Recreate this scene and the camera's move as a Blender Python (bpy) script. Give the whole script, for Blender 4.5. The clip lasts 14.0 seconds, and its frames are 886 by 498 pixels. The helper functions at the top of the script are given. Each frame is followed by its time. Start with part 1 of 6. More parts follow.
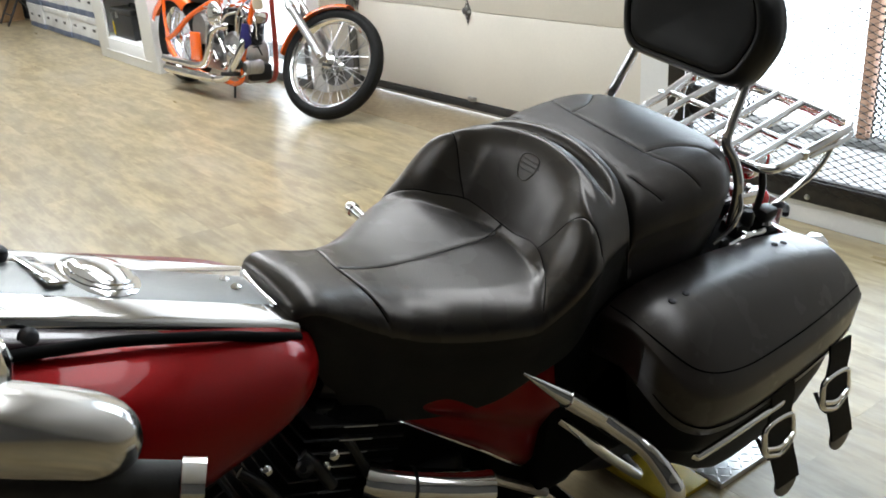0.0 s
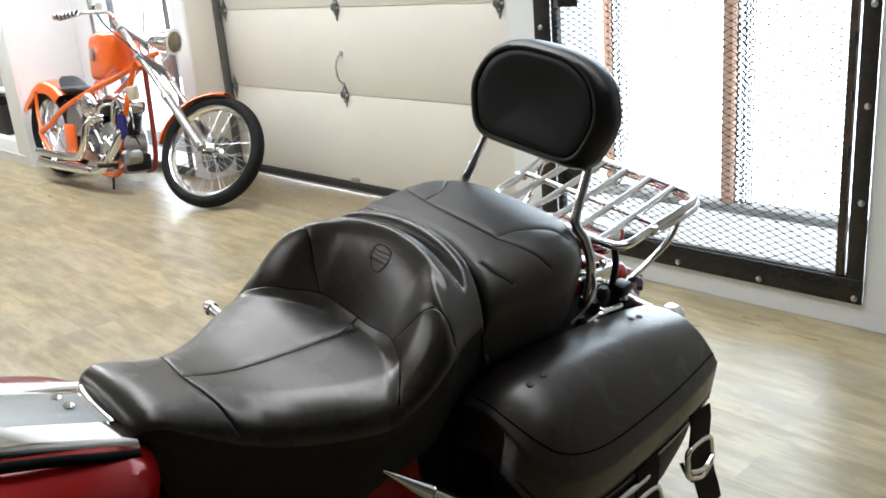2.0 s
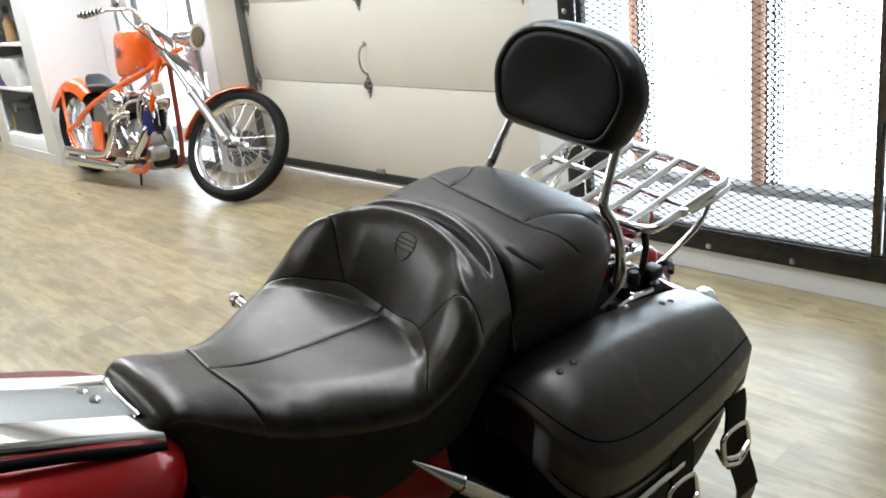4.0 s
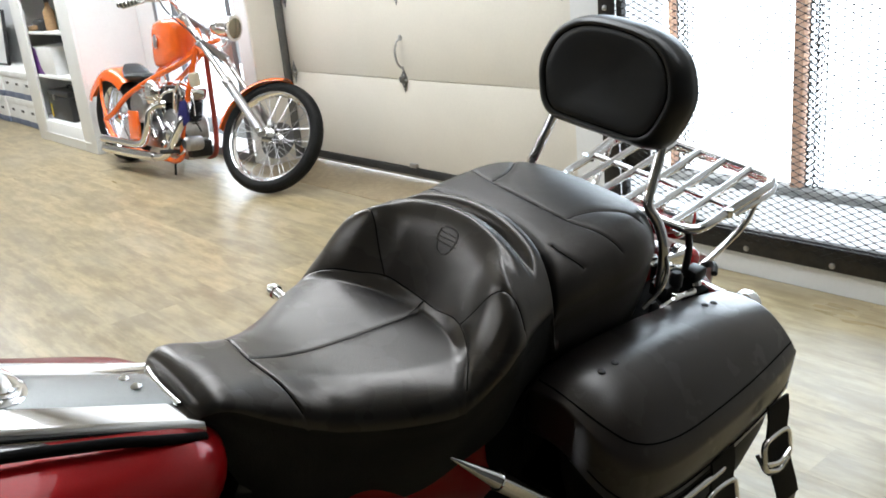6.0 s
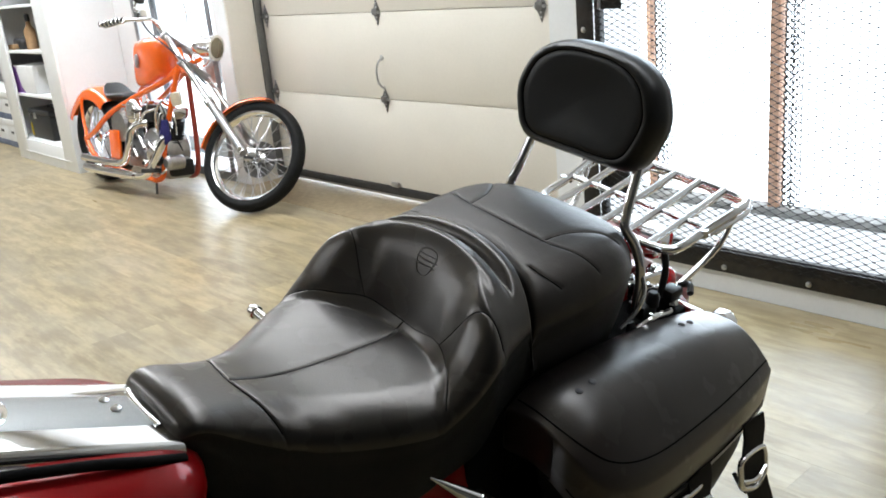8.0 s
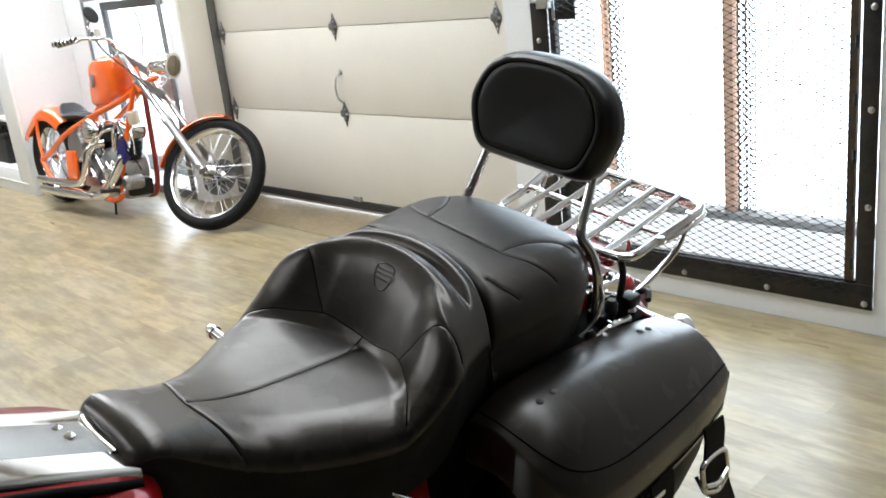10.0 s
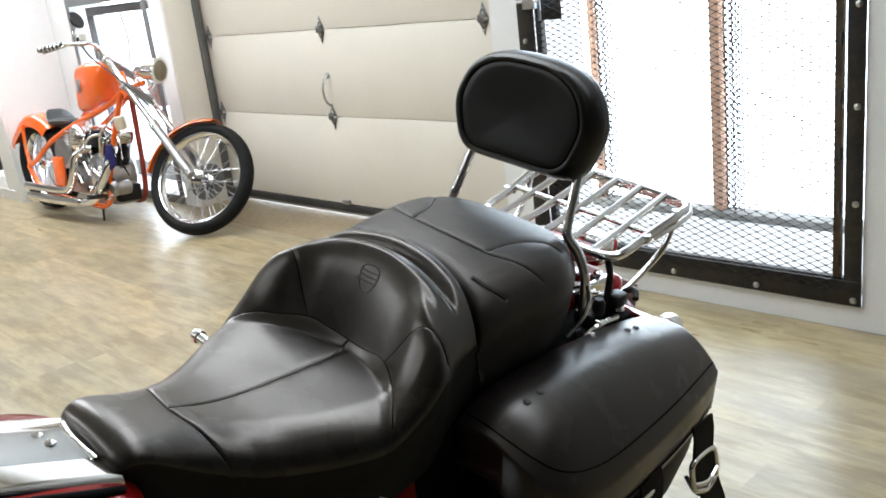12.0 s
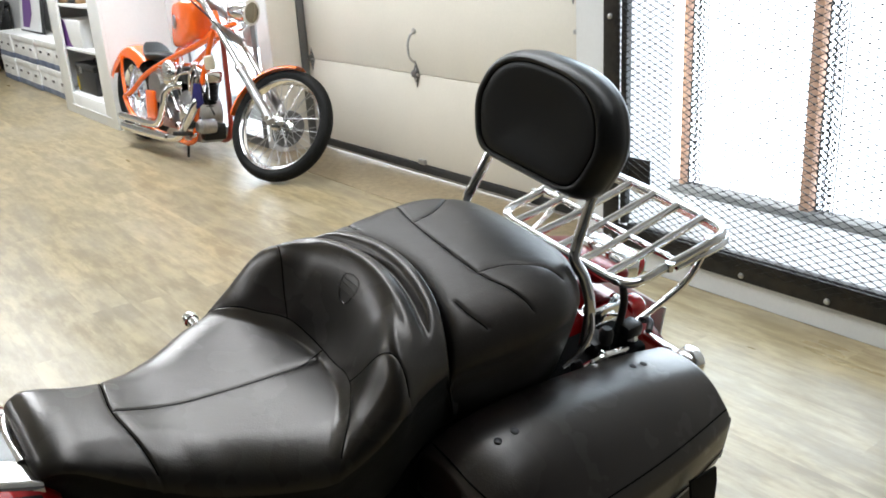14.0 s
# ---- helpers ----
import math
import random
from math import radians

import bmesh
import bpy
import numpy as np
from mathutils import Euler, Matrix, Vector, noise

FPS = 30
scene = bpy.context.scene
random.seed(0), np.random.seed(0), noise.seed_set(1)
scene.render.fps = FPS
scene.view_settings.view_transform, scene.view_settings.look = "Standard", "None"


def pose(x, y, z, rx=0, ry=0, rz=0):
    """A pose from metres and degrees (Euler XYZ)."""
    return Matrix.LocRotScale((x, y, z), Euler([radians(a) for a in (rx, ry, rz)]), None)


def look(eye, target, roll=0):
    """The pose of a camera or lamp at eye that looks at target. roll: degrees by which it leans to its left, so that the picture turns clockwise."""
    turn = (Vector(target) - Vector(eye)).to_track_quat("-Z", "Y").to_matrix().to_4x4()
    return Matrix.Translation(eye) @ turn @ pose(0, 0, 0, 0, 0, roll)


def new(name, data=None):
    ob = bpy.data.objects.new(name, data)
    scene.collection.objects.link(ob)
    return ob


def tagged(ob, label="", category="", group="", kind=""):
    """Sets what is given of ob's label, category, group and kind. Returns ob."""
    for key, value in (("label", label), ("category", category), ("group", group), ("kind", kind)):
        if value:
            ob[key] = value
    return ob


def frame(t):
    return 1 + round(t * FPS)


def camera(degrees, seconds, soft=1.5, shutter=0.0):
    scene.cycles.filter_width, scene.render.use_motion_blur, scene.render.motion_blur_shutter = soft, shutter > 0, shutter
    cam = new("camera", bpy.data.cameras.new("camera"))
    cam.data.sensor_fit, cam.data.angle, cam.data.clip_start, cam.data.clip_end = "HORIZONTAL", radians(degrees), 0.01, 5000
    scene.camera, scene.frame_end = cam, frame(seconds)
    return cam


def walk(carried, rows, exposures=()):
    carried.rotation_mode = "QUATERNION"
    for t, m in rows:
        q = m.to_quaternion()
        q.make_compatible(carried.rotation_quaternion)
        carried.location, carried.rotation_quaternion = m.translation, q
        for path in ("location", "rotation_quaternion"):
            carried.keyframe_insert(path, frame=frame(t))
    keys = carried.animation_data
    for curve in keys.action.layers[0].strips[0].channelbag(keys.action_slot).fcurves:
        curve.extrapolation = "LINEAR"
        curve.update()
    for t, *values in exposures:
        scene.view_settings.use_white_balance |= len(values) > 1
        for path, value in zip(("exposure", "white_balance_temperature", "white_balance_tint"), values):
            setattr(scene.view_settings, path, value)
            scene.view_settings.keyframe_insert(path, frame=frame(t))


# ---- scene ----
cam = camera(52.37, 14.0, soft=1.8)
ROWS = [
    (0.0, 1.085, -0.917, 1.286, 52.74, -22.37, 3.51),
    (0.5, 1.097, -0.875, 1.306, 47.37, -18.62, 2.95),
    (1.0, 1.108, -0.861, 1.310, 46.46, -17.91, 3.29),
    (1.5, 1.116, -0.846, 1.305, 45.71, -18.14, 4.21),
    (2.0, 1.123, -0.840, 1.305, 45.83, -18.17, 4.53),
    (2.5, 1.112, -0.829, 1.291, 47.00, -19.16, 6.00),
    (5.0, 1.106, -0.824, 1.291, 47.45, -18.08, 6.27),
    (5.5, 1.091, -0.833, 1.287, 49.52, -18.19, 5.32),
    (6.0, 1.083, -0.833, 1.287, 49.23, -18.68, 5.43),
    (6.5, 1.085, -0.833, 1.286, 49.00, -18.16, 5.69),
    (7.0, 1.094, -0.838, 1.289, 48.87, -17.89, 5.41),
    (9.5, 1.101, -0.832, 1.301, 46.36, -17.17, 5.77),
    (10.0, 1.107, -0.825, 1.298, 45.61, -17.15, 6.10),
    (10.5, 1.106, -0.812, 1.291, 44.97, -17.74, 6.36),
    (11.0, 1.105, -0.810, 1.292, 45.17, -17.72, 7.04),
    (11.5, 1.106, -0.808, 1.291, 44.97, -17.50, 6.73),
    (12.0, 1.108, -0.812, 1.291, 44.90, -17.06, 6.59),
    (12.5, 1.114, -0.817, 1.300, 43.69, -16.62, 7.03),
    (13.0, 1.099, -0.898, 1.312, 42.82, -18.38, 7.73),
    (13.5, 1.095, -0.827, 1.333, 45.65, -20.83, 7.16),
    (14.0, 1.129, -0.587, 1.344, 52.78, -19.66, 3.30),
]
walk(cam, [(t, pose(x, y, z, 90 + pitch, roll, yaw)) for t, x, y, z, yaw, pitch, roll in ROWS])

# ---- world, sun and lamps ----
world = bpy.data.worlds.new("world")
scene.world = world
world.use_nodes = True
wn = world.node_tree.nodes
sky = wn.new("ShaderNodeTexSky")
sky.sky_type = "NISHITA"
sky.sun_disc = False
sky.sun_elevation, sky.sun_rotation = radians(40), radians(25)
world.node_tree.links.new(sky.outputs[0], wn["Background"].inputs[0])
wn["Background"].inputs[1].default_value = 0.15
sun = new("sun", bpy.data.lights.new("sun", "SUN"))
sun.data.energy, sun.data.angle, sun.data.color = 2.5, radians(12), (1.0, 0.95, 0.88)
sun.matrix_world = look((3, 9, 8), (0, 3, 0))


def area_lamp(name, eye, target, sx, sy, watts, color):
    """A rectangular lamp."""
    ob = new(name, bpy.data.lights.new(name, "AREA"))
    ob.data.shape, ob.data.size, ob.data.size_y = "RECTANGLE", sx, sy
    ob.data.energy, ob.data.color = watts, color
    ob.matrix_world = look(eye, target)
    return ob


# daylight in the two openings, and unseen ceiling lamps assumed to fill the room
area_lamp("gate_daylight", (-0.65, 2.025, 1.2), (-0.65, -2.0, 0.9), 1.2, 1.9, 24, (0.66, 0.84, 1.0))
area_lamp("window_daylight", (-5.0, 2.028, 0.75), (-4.9, 0.0, 0.5), 1.0, 1.2, 1.8, (0.88, 0.95, 1.0))
for lx, ly, watts in ((-8.4, 0.8, 80), (-5.8, 0.8, 84), (-2.2, 1.45, 32), (-3.6, 0.6, 60), (-0.5, 0.9, 30), (0.95, 1.1, 16), (-5.8, -3.4, 95), (-2.6, -3.2, 32)):
    area_lamp("unseen_ceiling_light", (lx, ly, 3.02), (lx, ly + 0.001, 0), 2.4, 0.5, watts, (0.90, 0.95, 1.0))

# ---- materials ----
def links(m):
    return m.node_tree.links.new


def node(m, kind, **values):
    n = m.node_tree.nodes.new(kind)
    for key, value in values.items():
        n.inputs[key.replace("_", " ")].default_value = value
    return n


def surface(name, color, rough=0.5, metal=0.0, grain=0.0, grain_scale=40.0, bump=0.0, bump_scale=200.0,
            coat=0.0, rough_var=0.0, dirt=0.0, dirt_scale=6.0, dirt_color=None, island=0.0, spec=0.5):
    """A painted, moulded or metal surface: colour with grain at a fine scale and stains at a broad one, and fine relief."""
    m = bpy.data.materials.new(name)
    m.use_nodes = True
    b = m.node_tree.nodes["Principled BSDF"]
    b.inputs["Roughness"].default_value, b.inputs["Metallic"].default_value = rough, metal
    b.inputs["Base Color"].default_value = (*color, 1)
    b.inputs["Specular IOR Level"].default_value = spec
    if coat:
        b.inputs["Coat Weight"].default_value, b.inputs["Coat Roughness"].default_value = coat, 0.04
    go = links(m)
    tex = node(m, "ShaderNodeTexCoord")
    out = None
    if grain or dirt:
        fine = node(m, "ShaderNodeTexNoise", Scale=grain_scale, Detail=6.0, Roughness=0.6)
        broad = node(m, "ShaderNodeTexNoise", Scale=dirt_scale, Detail=5.0, Roughness=0.65)
        go(tex.outputs["Object"], fine.inputs["Vector"]), go(tex.outputs["Object"], broad.inputs["Vector"])
        a = node(m, "ShaderNodeMapRange", From_Min=0.3, From_Max=0.7, To_Min=1 - grain, To_Max=1 + grain)
        go(fine.outputs[0], a.inputs[0])
        mul = m.node_tree.nodes.new("ShaderNodeVectorMath")
        mul.operation = "SCALE"
        mul.inputs[0].default_value = color
        go(a.outputs[0], mul.inputs["Scale"])
        mix = m.node_tree.nodes.new("ShaderNodeMix")
        mix.data_type = "RGBA"
        c2 = dirt_color or tuple(0.6 * c for c in color)
        mix.inputs["B"].default_value = (*c2, 1)
        d = node(m, "ShaderNodeMapRange", From_Min=0.45, From_Max=0.75, To_Min=0.0, To_Max=dirt)
        go(broad.outputs[0], d.inputs[0]), go(d.outputs[0], mix.inputs["Factor"]), go(mul.outputs[0], mix.inputs["A"])
        go(mix.outputs["Result"], b.inputs["Base Color"])
        if rough_var:
            rv = node(m, "ShaderNodeMapRange", From_Min=0.3, From_Max=0.7, To_Min=rough - rough_var, To_Max=rough + rough_var)
            go(broad.outputs[0], rv.inputs[0]), go(rv.outputs[0], b.inputs["Roughness"])
    if bump:
        n = node(m, "ShaderNodeTexNoise", Scale=bump_scale, Detail=4.0, Roughness=0.6)
        go(tex.outputs["Object"], n.inputs["Vector"])
        bu = node(m, "ShaderNodeBump", Strength=bump, Distance=0.001)
        go(n.outputs[0], bu.inputs["Height"]), go(bu.outputs[0], b.inputs["Normal"])
    return m


def leather(name, color, rough, scale=420.0, strength=0.22, tint=(1, 1, 1), spec=0.32, coat=0.0):
    """Black leather: pebbled cells, rubbed patches and a soft sheen."""
    m = surface(name, color, rough, spec=spec, grain=0.2, grain_scale=14, dirt=0.25, dirt_scale=4, rough_var=0.02,
                dirt_color=(2.6 * color[0], 2.0 * color[1], 1.7 * color[2]))
    go = links(m)
    b = m.node_tree.nodes["Principled BSDF"]
    b.inputs["Specular Tint"].default_value = (*tint, 1)
    b.inputs["Coat Tint"].default_value = (*tint, 1)
    b.inputs["Coat Weight"].default_value, b.inputs["Coat Roughness"].default_value = coat, 0.22
    tex = node(m, "ShaderNodeTexCoord")
    v = node(m, "ShaderNodeTexVoronoi", Scale=scale)
    n = node(m, "ShaderNodeTexNoise", Scale=35.0, Detail=4.0)
    add = m.node_tree.nodes.new("ShaderNodeMath")
    add.operation = "MULTIPLY_ADD"
    add.inputs[1].default_value = 2.5
    go(tex.outputs["Object"], v.inputs["Vector"]), go(tex.outputs["Object"], n.inputs["Vector"])
    go(n.outputs[0], add.inputs[0]), go(v.outputs["Distance"], add.inputs[2])
    bu = node(m, "ShaderNodeBump", Strength=strength, Distance=0.0006)
    go(add.outputs[0], bu.inputs["Height"]), go(bu.outputs[0], b.inputs["Normal"])
    go(bu.outputs[0], b.inputs["Coat Normal"])
    # rubbed and duller patches in the finish
    worn = node(m, "ShaderNodeTexNoise", Scale=9.0, Detail=3.0, Roughness=0.55)
    wr = node(m, "ShaderNodeMapRange", From_Min=0.35, From_Max=0.68, To_Min=0.23, To_Max=0.30)
    go(tex.outputs["Object"], worn.inputs["Vector"]), go(worn.outputs[0], wr.inputs[0])
    go(wr.outputs[0], b.inputs["Coat Roughness"])
    return m


SEAT = leather("seat_leather", (0.0018, 0.0015, 0.0014), 0.31, tint=(1.0, 0.945, 0.90), spec=0.72, coat=0.28)
BAG = leather("bag_leather", (0.0105, 0.0082, 0.0070), 0.31, 380, 0.2, spec=0.6, coat=0.2, tint=(1.0, 0.97, 0.95))
SKIRT = leather("skirt_vinyl", (0.014, 0.0143, 0.014), 0.55, 500, 0.5, spec=0.2)
STITCH = surface("stitch_thread", (0.003, 0.003, 0.003), 0.95, spec=0.03)
CHROME = surface("chrome", (0.86, 0.86, 0.87), 0.07, 1.0, grain=0.04, grain_scale=8, dirt=0.1)
STEEL = surface("brushed_steel", (0.55, 0.55, 0.56), 0.28, 1.0, grain=0.12, grain_scale=60, bump=0.1)
SATIN = surface("satin_metal_insert", (0.27, 0.28, 0.28), 0.3, 0.8, grain=0.2, grain_scale=900, bump=0.25, bump_scale=1200)
RED = surface("red_paint", (0.20, 0.0022, 0.003), 0.28, 0.35, grain=0.1, grain_scale=600, coat=0.35, spec=0.06)
ORANGE = surface("orange_paint", (0.85, 0.13, 0.012), 0.25, 0.0, grain=0.06, grain_scale=30, coat=1.0)
BLACK = surface("black_metal", (0.012, 0.012, 0.013), 0.35, 0.3, grain=0.3, grain_scale=30, dirt=0.3)
RUBBER = surface("black_rubber", (0.02, 0.02, 0.02), 0.65, grain=0.3, grain_scale=50, dirt=0.5, dirt_color=(0.05, 0.047, 0.043), bump=0.3)
WALL = surface("wall_paint", (0.78, 0.79, 0.79), 0.6, grain=0.02, grain_scale=90, dirt=0.12, dirt_scale=1.2, bump=0.15, bump_scale=160)
DOORP = surface("door_panel_paint", (0.74, 0.70, 0.62), 0.45, grain=0.02, grain_scale=60, dirt=0.12, dirt_scale=1.5, bump=0.12, bump_scale=250)
CEIL = surface("ceiling_paint", (0.80, 0.80, 0.79), 0.8, grain=0.03, dirt=0.1, dirt_scale=1)
SHELF = surface("shelf_paint", (0.84, 0.85, 0.85), 0.45, grain=0.02, grain_scale=70, dirt=0.1, dirt_scale=2)
GATE = surface("gate_steel", (0.022, 0.021, 0.021), 0.45, 0.4, grain=0.4, grain_scale=40, dirt=0.5, dirt_scale=9, dirt_color=(0.07, 0.05, 0.035))
MESH = surface("mesh_steel", (0.03, 0.029, 0.028), 0.45, 0.5, grain=0.3)
RUSTY = surface("rusted_steel", (0.07, 0.05, 0.03), 0.6, 0.2, grain=0.4, grain_scale=30, dirt=0.6, dirt_scale=12, dirt_color=(0.17, 0.10, 0.04))
GALV = surface("galvanised_steel", (0.5, 0.5, 0.5), 0.38, 0.9, grain=0.2, grain_scale=50, dirt=0.4, dirt_scale=15)
HINGE = surface("dull_hinge_steel", (0.22, 0.22, 0.215), 0.42, 0.8, grain=0.25, grain_scale=60, dirt=0.5, dirt_scale=25)
TRACK = surface("dull_track_steel", (0.17, 0.17, 0.165), 0.5, 0.7, grain=0.12, grain_scale=50, dirt=0.25, dirt_scale=9)
FRAMEP = surface("grey_frame_paint", (0.16, 0.165, 0.17), 0.5, grain=0.15, grain_scale=40, dirt=0.3, dirt_scale=10)
CONC = surface("concrete", (0.5, 0.5, 0.49), 0.85, grain=0.15, grain_scale=30, dirt=0.4, dirt_scale=3, bump=0.4, bump_scale=80)
KERB = surface("grey_kerb", (0.24, 0.235, 0.225), 0.85, grain=0.2, grain_scale=25, dirt=0.4, dirt_scale=5, bump=0.4, bump_scale=80)
THRESH = surface("threshold_vinyl", (0.26, 0.20, 0.12), 0.45, grain=0.25, grain_scale=30, dirt=0.5, dirt_scale=5)
TIMBER = surface("stained_timber", (0.54, 0.31, 0.20), 0.55, grain=0.2, grain_scale=25, dirt=0.3)

# ---- mesh helpers ----
def thing(name, label, category, at=(0, 0, 0), group="", turn=None):
    """An Empty at a thing's base. With no turn its parts are given in world coordinates."""
    ob = tagged(new(name), label, category, group)
    ob.empty_display_size = 0.05
    ob.matrix_basis = Matrix.Translation(at) if turn is None else turn
    if turn is None:
        ob["base"] = [float(v) for v in at]
    return ob


def finish(bm, name, material, smooth=True, angle=40):
    me = bpy.data.meshes.new(name)
    bmesh.ops.recalc_face_normals(bm, faces=bm.faces)
    bm.to_mesh(me)
    bm.free()
    me.materials.append(material)
    if smooth:
        me.shade_smooth()
        me.set_sharp_from_angle(angle=radians(angle))
    return me


def part(name, bm, material, parent, label="", smooth=True, angle=40):
    """One mesh under a thing or a part."""
    me = bm if isinstance(bm, bpy.types.Mesh) else finish(bm, name, material, smooth, angle)
    ob = new(name, me)
    ob.parent = parent
    if "base" in parent:
        ob.matrix_parent_inverse = Matrix.Translation([-v for v in parent["base"]])
    return tagged(ob, label)


def solid(name, bm, material, label, category="", kind="structure", smooth=True):
    ob = new(name, finish(bm, name, material, smooth))
    return tagged(ob, label, category or name.split("_")[0], kind=kind)


def grid_mesh(name, rows, material, closed=False, caps=False):
    """A skin over rows of points, all of one length."""
    nr, nc = len(rows), len(rows[0])
    verts = [tuple(p) for r in rows for p in r]
    faces = []
    for i in range(nr - 1):
        for j in range(nc if closed else nc - 1):
            k = (j + 1) % nc
            faces.append((i * nc + j, i * nc + k, (i + 1) * nc + k, (i + 1) * nc + j))
    if caps:
        faces.append(tuple(range(nc)))
        faces.append(tuple((nr - 1) * nc + j for j in reversed(range(nc))))
    me = bpy.data.meshes.new(name)
    me.from_pydata(verts, [], faces)
    bm = bmesh.new()
    bm.from_mesh(me)
    bpy.data.meshes.remove(me)
    return bm


def join(*bms):
    """All of these in one."""
    out = bms[0]
    for b in bms[1:]:
        me = bpy.data.meshes.new("tmp")
        b.to_mesh(me)
        b.free()
        out.from_mesh(me)
        bpy.data.meshes.remove(me)
    return out


def moved(bm, m):
    bmesh.ops.transform(bm, matrix=m, verts=bm.verts)
    return bm


def box(x0, x1, y0, y1, z0, z1, bevel=0.004, segments=2):
    bm = bmesh.new()
    bmesh.ops.create_cube(bm, size=1)
    bmesh.ops.scale(bm, vec=(x1 - x0, y1 - y0, z1 - z0), verts=bm.verts)
    bmesh.ops.translate(bm, vec=((x0 + x1) / 2, (y0 + y1) / 2, (z0 + z1) / 2), verts=bm.verts)
    if bevel:
        bmesh.ops.bevel(bm, geom=bm.edges, offset=min(bevel, 0.45 * min(x1 - x0, y1 - y0, z1 - z0)), segments=segments, profile=0.5, affect="EDGES")
    return bm


def smooth_path(pts, per=8, closed=False):
    """A curve through the points."""
    p = [Vector(q) for q in pts]
    n = len(p)
    if n < 3:
        return p
    out = []
    for i in range(n if closed else n - 1):
        a = p[(i - 1) % n] if closed or i else 2 * p[0] - p[1]
        b, c = p[i], p[(i + 1) % n]
        d = p[(i + 2) % n] if closed or i < n - 2 else 2 * p[-1] - p[-2]
        for k in range(per):
            t = k / per
            out.append(0.5 * (2 * b + (c - a) * t + (2 * a - 5 * b + 4 * c - d) * t * t + (3 * b - a - 3 * c + d) * t ** 3))
    if not closed:
        out.append(p[-1])
    return out


def tube(pts, r, sides=12, closed=False, per=8, curved=True, flat=1.0):
    """A round bar along a path; r: one radius, or one for each end."""
    p = smooth_path(pts, per, closed) if curved else [Vector(q) for q in pts]
    n = len(p)
    rows = []
    side = None
    for i in range(n):
        ahead = (p[(i + 1) % n] - p[i - 1]) if closed or 0 < i < n - 1 else (p[1] - p[0] if i == 0 else p[-1] - p[-2])
        ahead.normalize()
        if side is None:
            side = ahead.orthogonal().normalized()
        side = (side - ahead * side.dot(ahead)).normalized()
        up = ahead.cross(side)
        rad = r(i / max(1, n - 1)) if callable(r) else r if not isinstance(r, (tuple, list)) else r[0] + (r[1] - r[0]) * i / max(1, n - 1)
        rows.append([p[i] + rad * (side * math.cos(a) + flat * up * math.sin(a)) for a in (2 * math.pi * k / sides for k in range(sides))])
    if closed:
        rows.append(rows[0])
        bm = grid_mesh("tube", rows, None, True)
        bmesh.ops.remove_doubles(bm, verts=bm.verts, dist=1e-6)
        return bm
    return grid_mesh("tube", rows, None, True, True)


def lathe(profile, sides=32, m=None):
    """Turns (radius, height) round the z axis; m: where it goes."""
    rows = [[(r * math.cos(a), r * math.sin(a), h) for a in (2 * math.pi * k / sides for k in range(sides))] for r, h in profile]
    bm = grid_mesh("lathe", rows, None, True, True)
    bmesh.ops.remove_doubles(bm, verts=bm.verts, dist=1e-6)
    return moved(bm, m) if m else bm


def along(a, b):
    """The pose at a whose z axis points to b."""
    a, b = Vector(a), Vector(b)
    return Matrix.Translation(a) @ (b - a).to_track_quat("Z", "Y").to_matrix().to_4x4()


def outline_solid(points, depth, bevel=0.003):
    """A flat outline in x and y, given a depth along z from 0."""
    bm = bmesh.new()
    f = bm.faces.new([bm.verts.new((x, y, 0)) for x, y in points])
    ext = bmesh.ops.extrude_face_region(bm, geom=[f])
    bmesh.ops.translate(bm, vec=(0, 0, depth), verts=[v for v in ext["geom"] if isinstance(v, bmesh.types.BMVert)])
    if bevel:
        rim = [e for e in bm.edges if abs(e.verts[0].co.z - e.verts[1].co.z) < 1e-6]
        bmesh.ops.bevel(bm, geom=rim, offset=bevel, segments=2, profile=0.5, affect="EDGES")
    return bm

# ---- the room ----
# for walls out of view, darkened so the leather mirrors a dim room
DARKWALL = surface("dark_wall", (0.12, 0.118, 0.115), 0.7, grain=0.1, dirt=0.2)
WY, DY = 2.04, 2.30  # inner wall face, garage door face
CH = 3.1
X0, X1, Y0 = -12.0, 4.0, -7.0


def wall_boxes(*boxes):
    return join(*[box(*b, bevel=0) for b in boxes])


solid("ground", box(-60, 60, 2.97, 90, -0.30, -0.06, 0), CONC, "pale concrete yard outside the gate and door", "ground")
floor = solid("floor", box(X0, X1, Y0, 2.45, -0.08, -0.006, 0), THRESH, "worn wood-look plank floor in khaki and grey", "floor")
solid("wall_north", wall_boxes((X0, -5.62, WY, 2.32, 0, CH), (-5.62, -4.38, WY, 2.32, 1.41, CH), (-5.62, -4.38, WY, 2.32, 0, 0.05), (-4.38, -4.22, WY, 2.45, 0, CH), (-4.22, -1.49, WY, 2.45, 2.12, CH),
      (-1.49, -1.335, WY, 2.45, 0, CH), (0.03, X1, WY, 2.45, 0, CH), (-1.335, 0.03, WY, 2.45, 2.3, CH), (-1.335, 0.03, WY, 2.45, 0, 0.092)), WALL, "white painted wall with a garage door and barred openings", "wall")
solid("wall_south", box(X0, X1, Y0 - 0.15, Y0, 0, CH, 0), DARKWALL, "unseen wall behind the camera, dark to dim reflections", "wall")
solid("wall_east", box(X1, X1 + 0.15, Y0, WY, 0, CH, 0), DARKWALL, "unseen end wall, dark to dim reflections", "wall")
solid("wall_west", box(X0 - 0.15, X0, Y0, 2.32, 0, CH, 0), WALL, "plain white far end wall", "wall")
solid("ceiling", box(X0, X1, Y0, 2.95, CH, CH + 0.1, 0), CEIL, "plain grey ceiling", "ceiling")
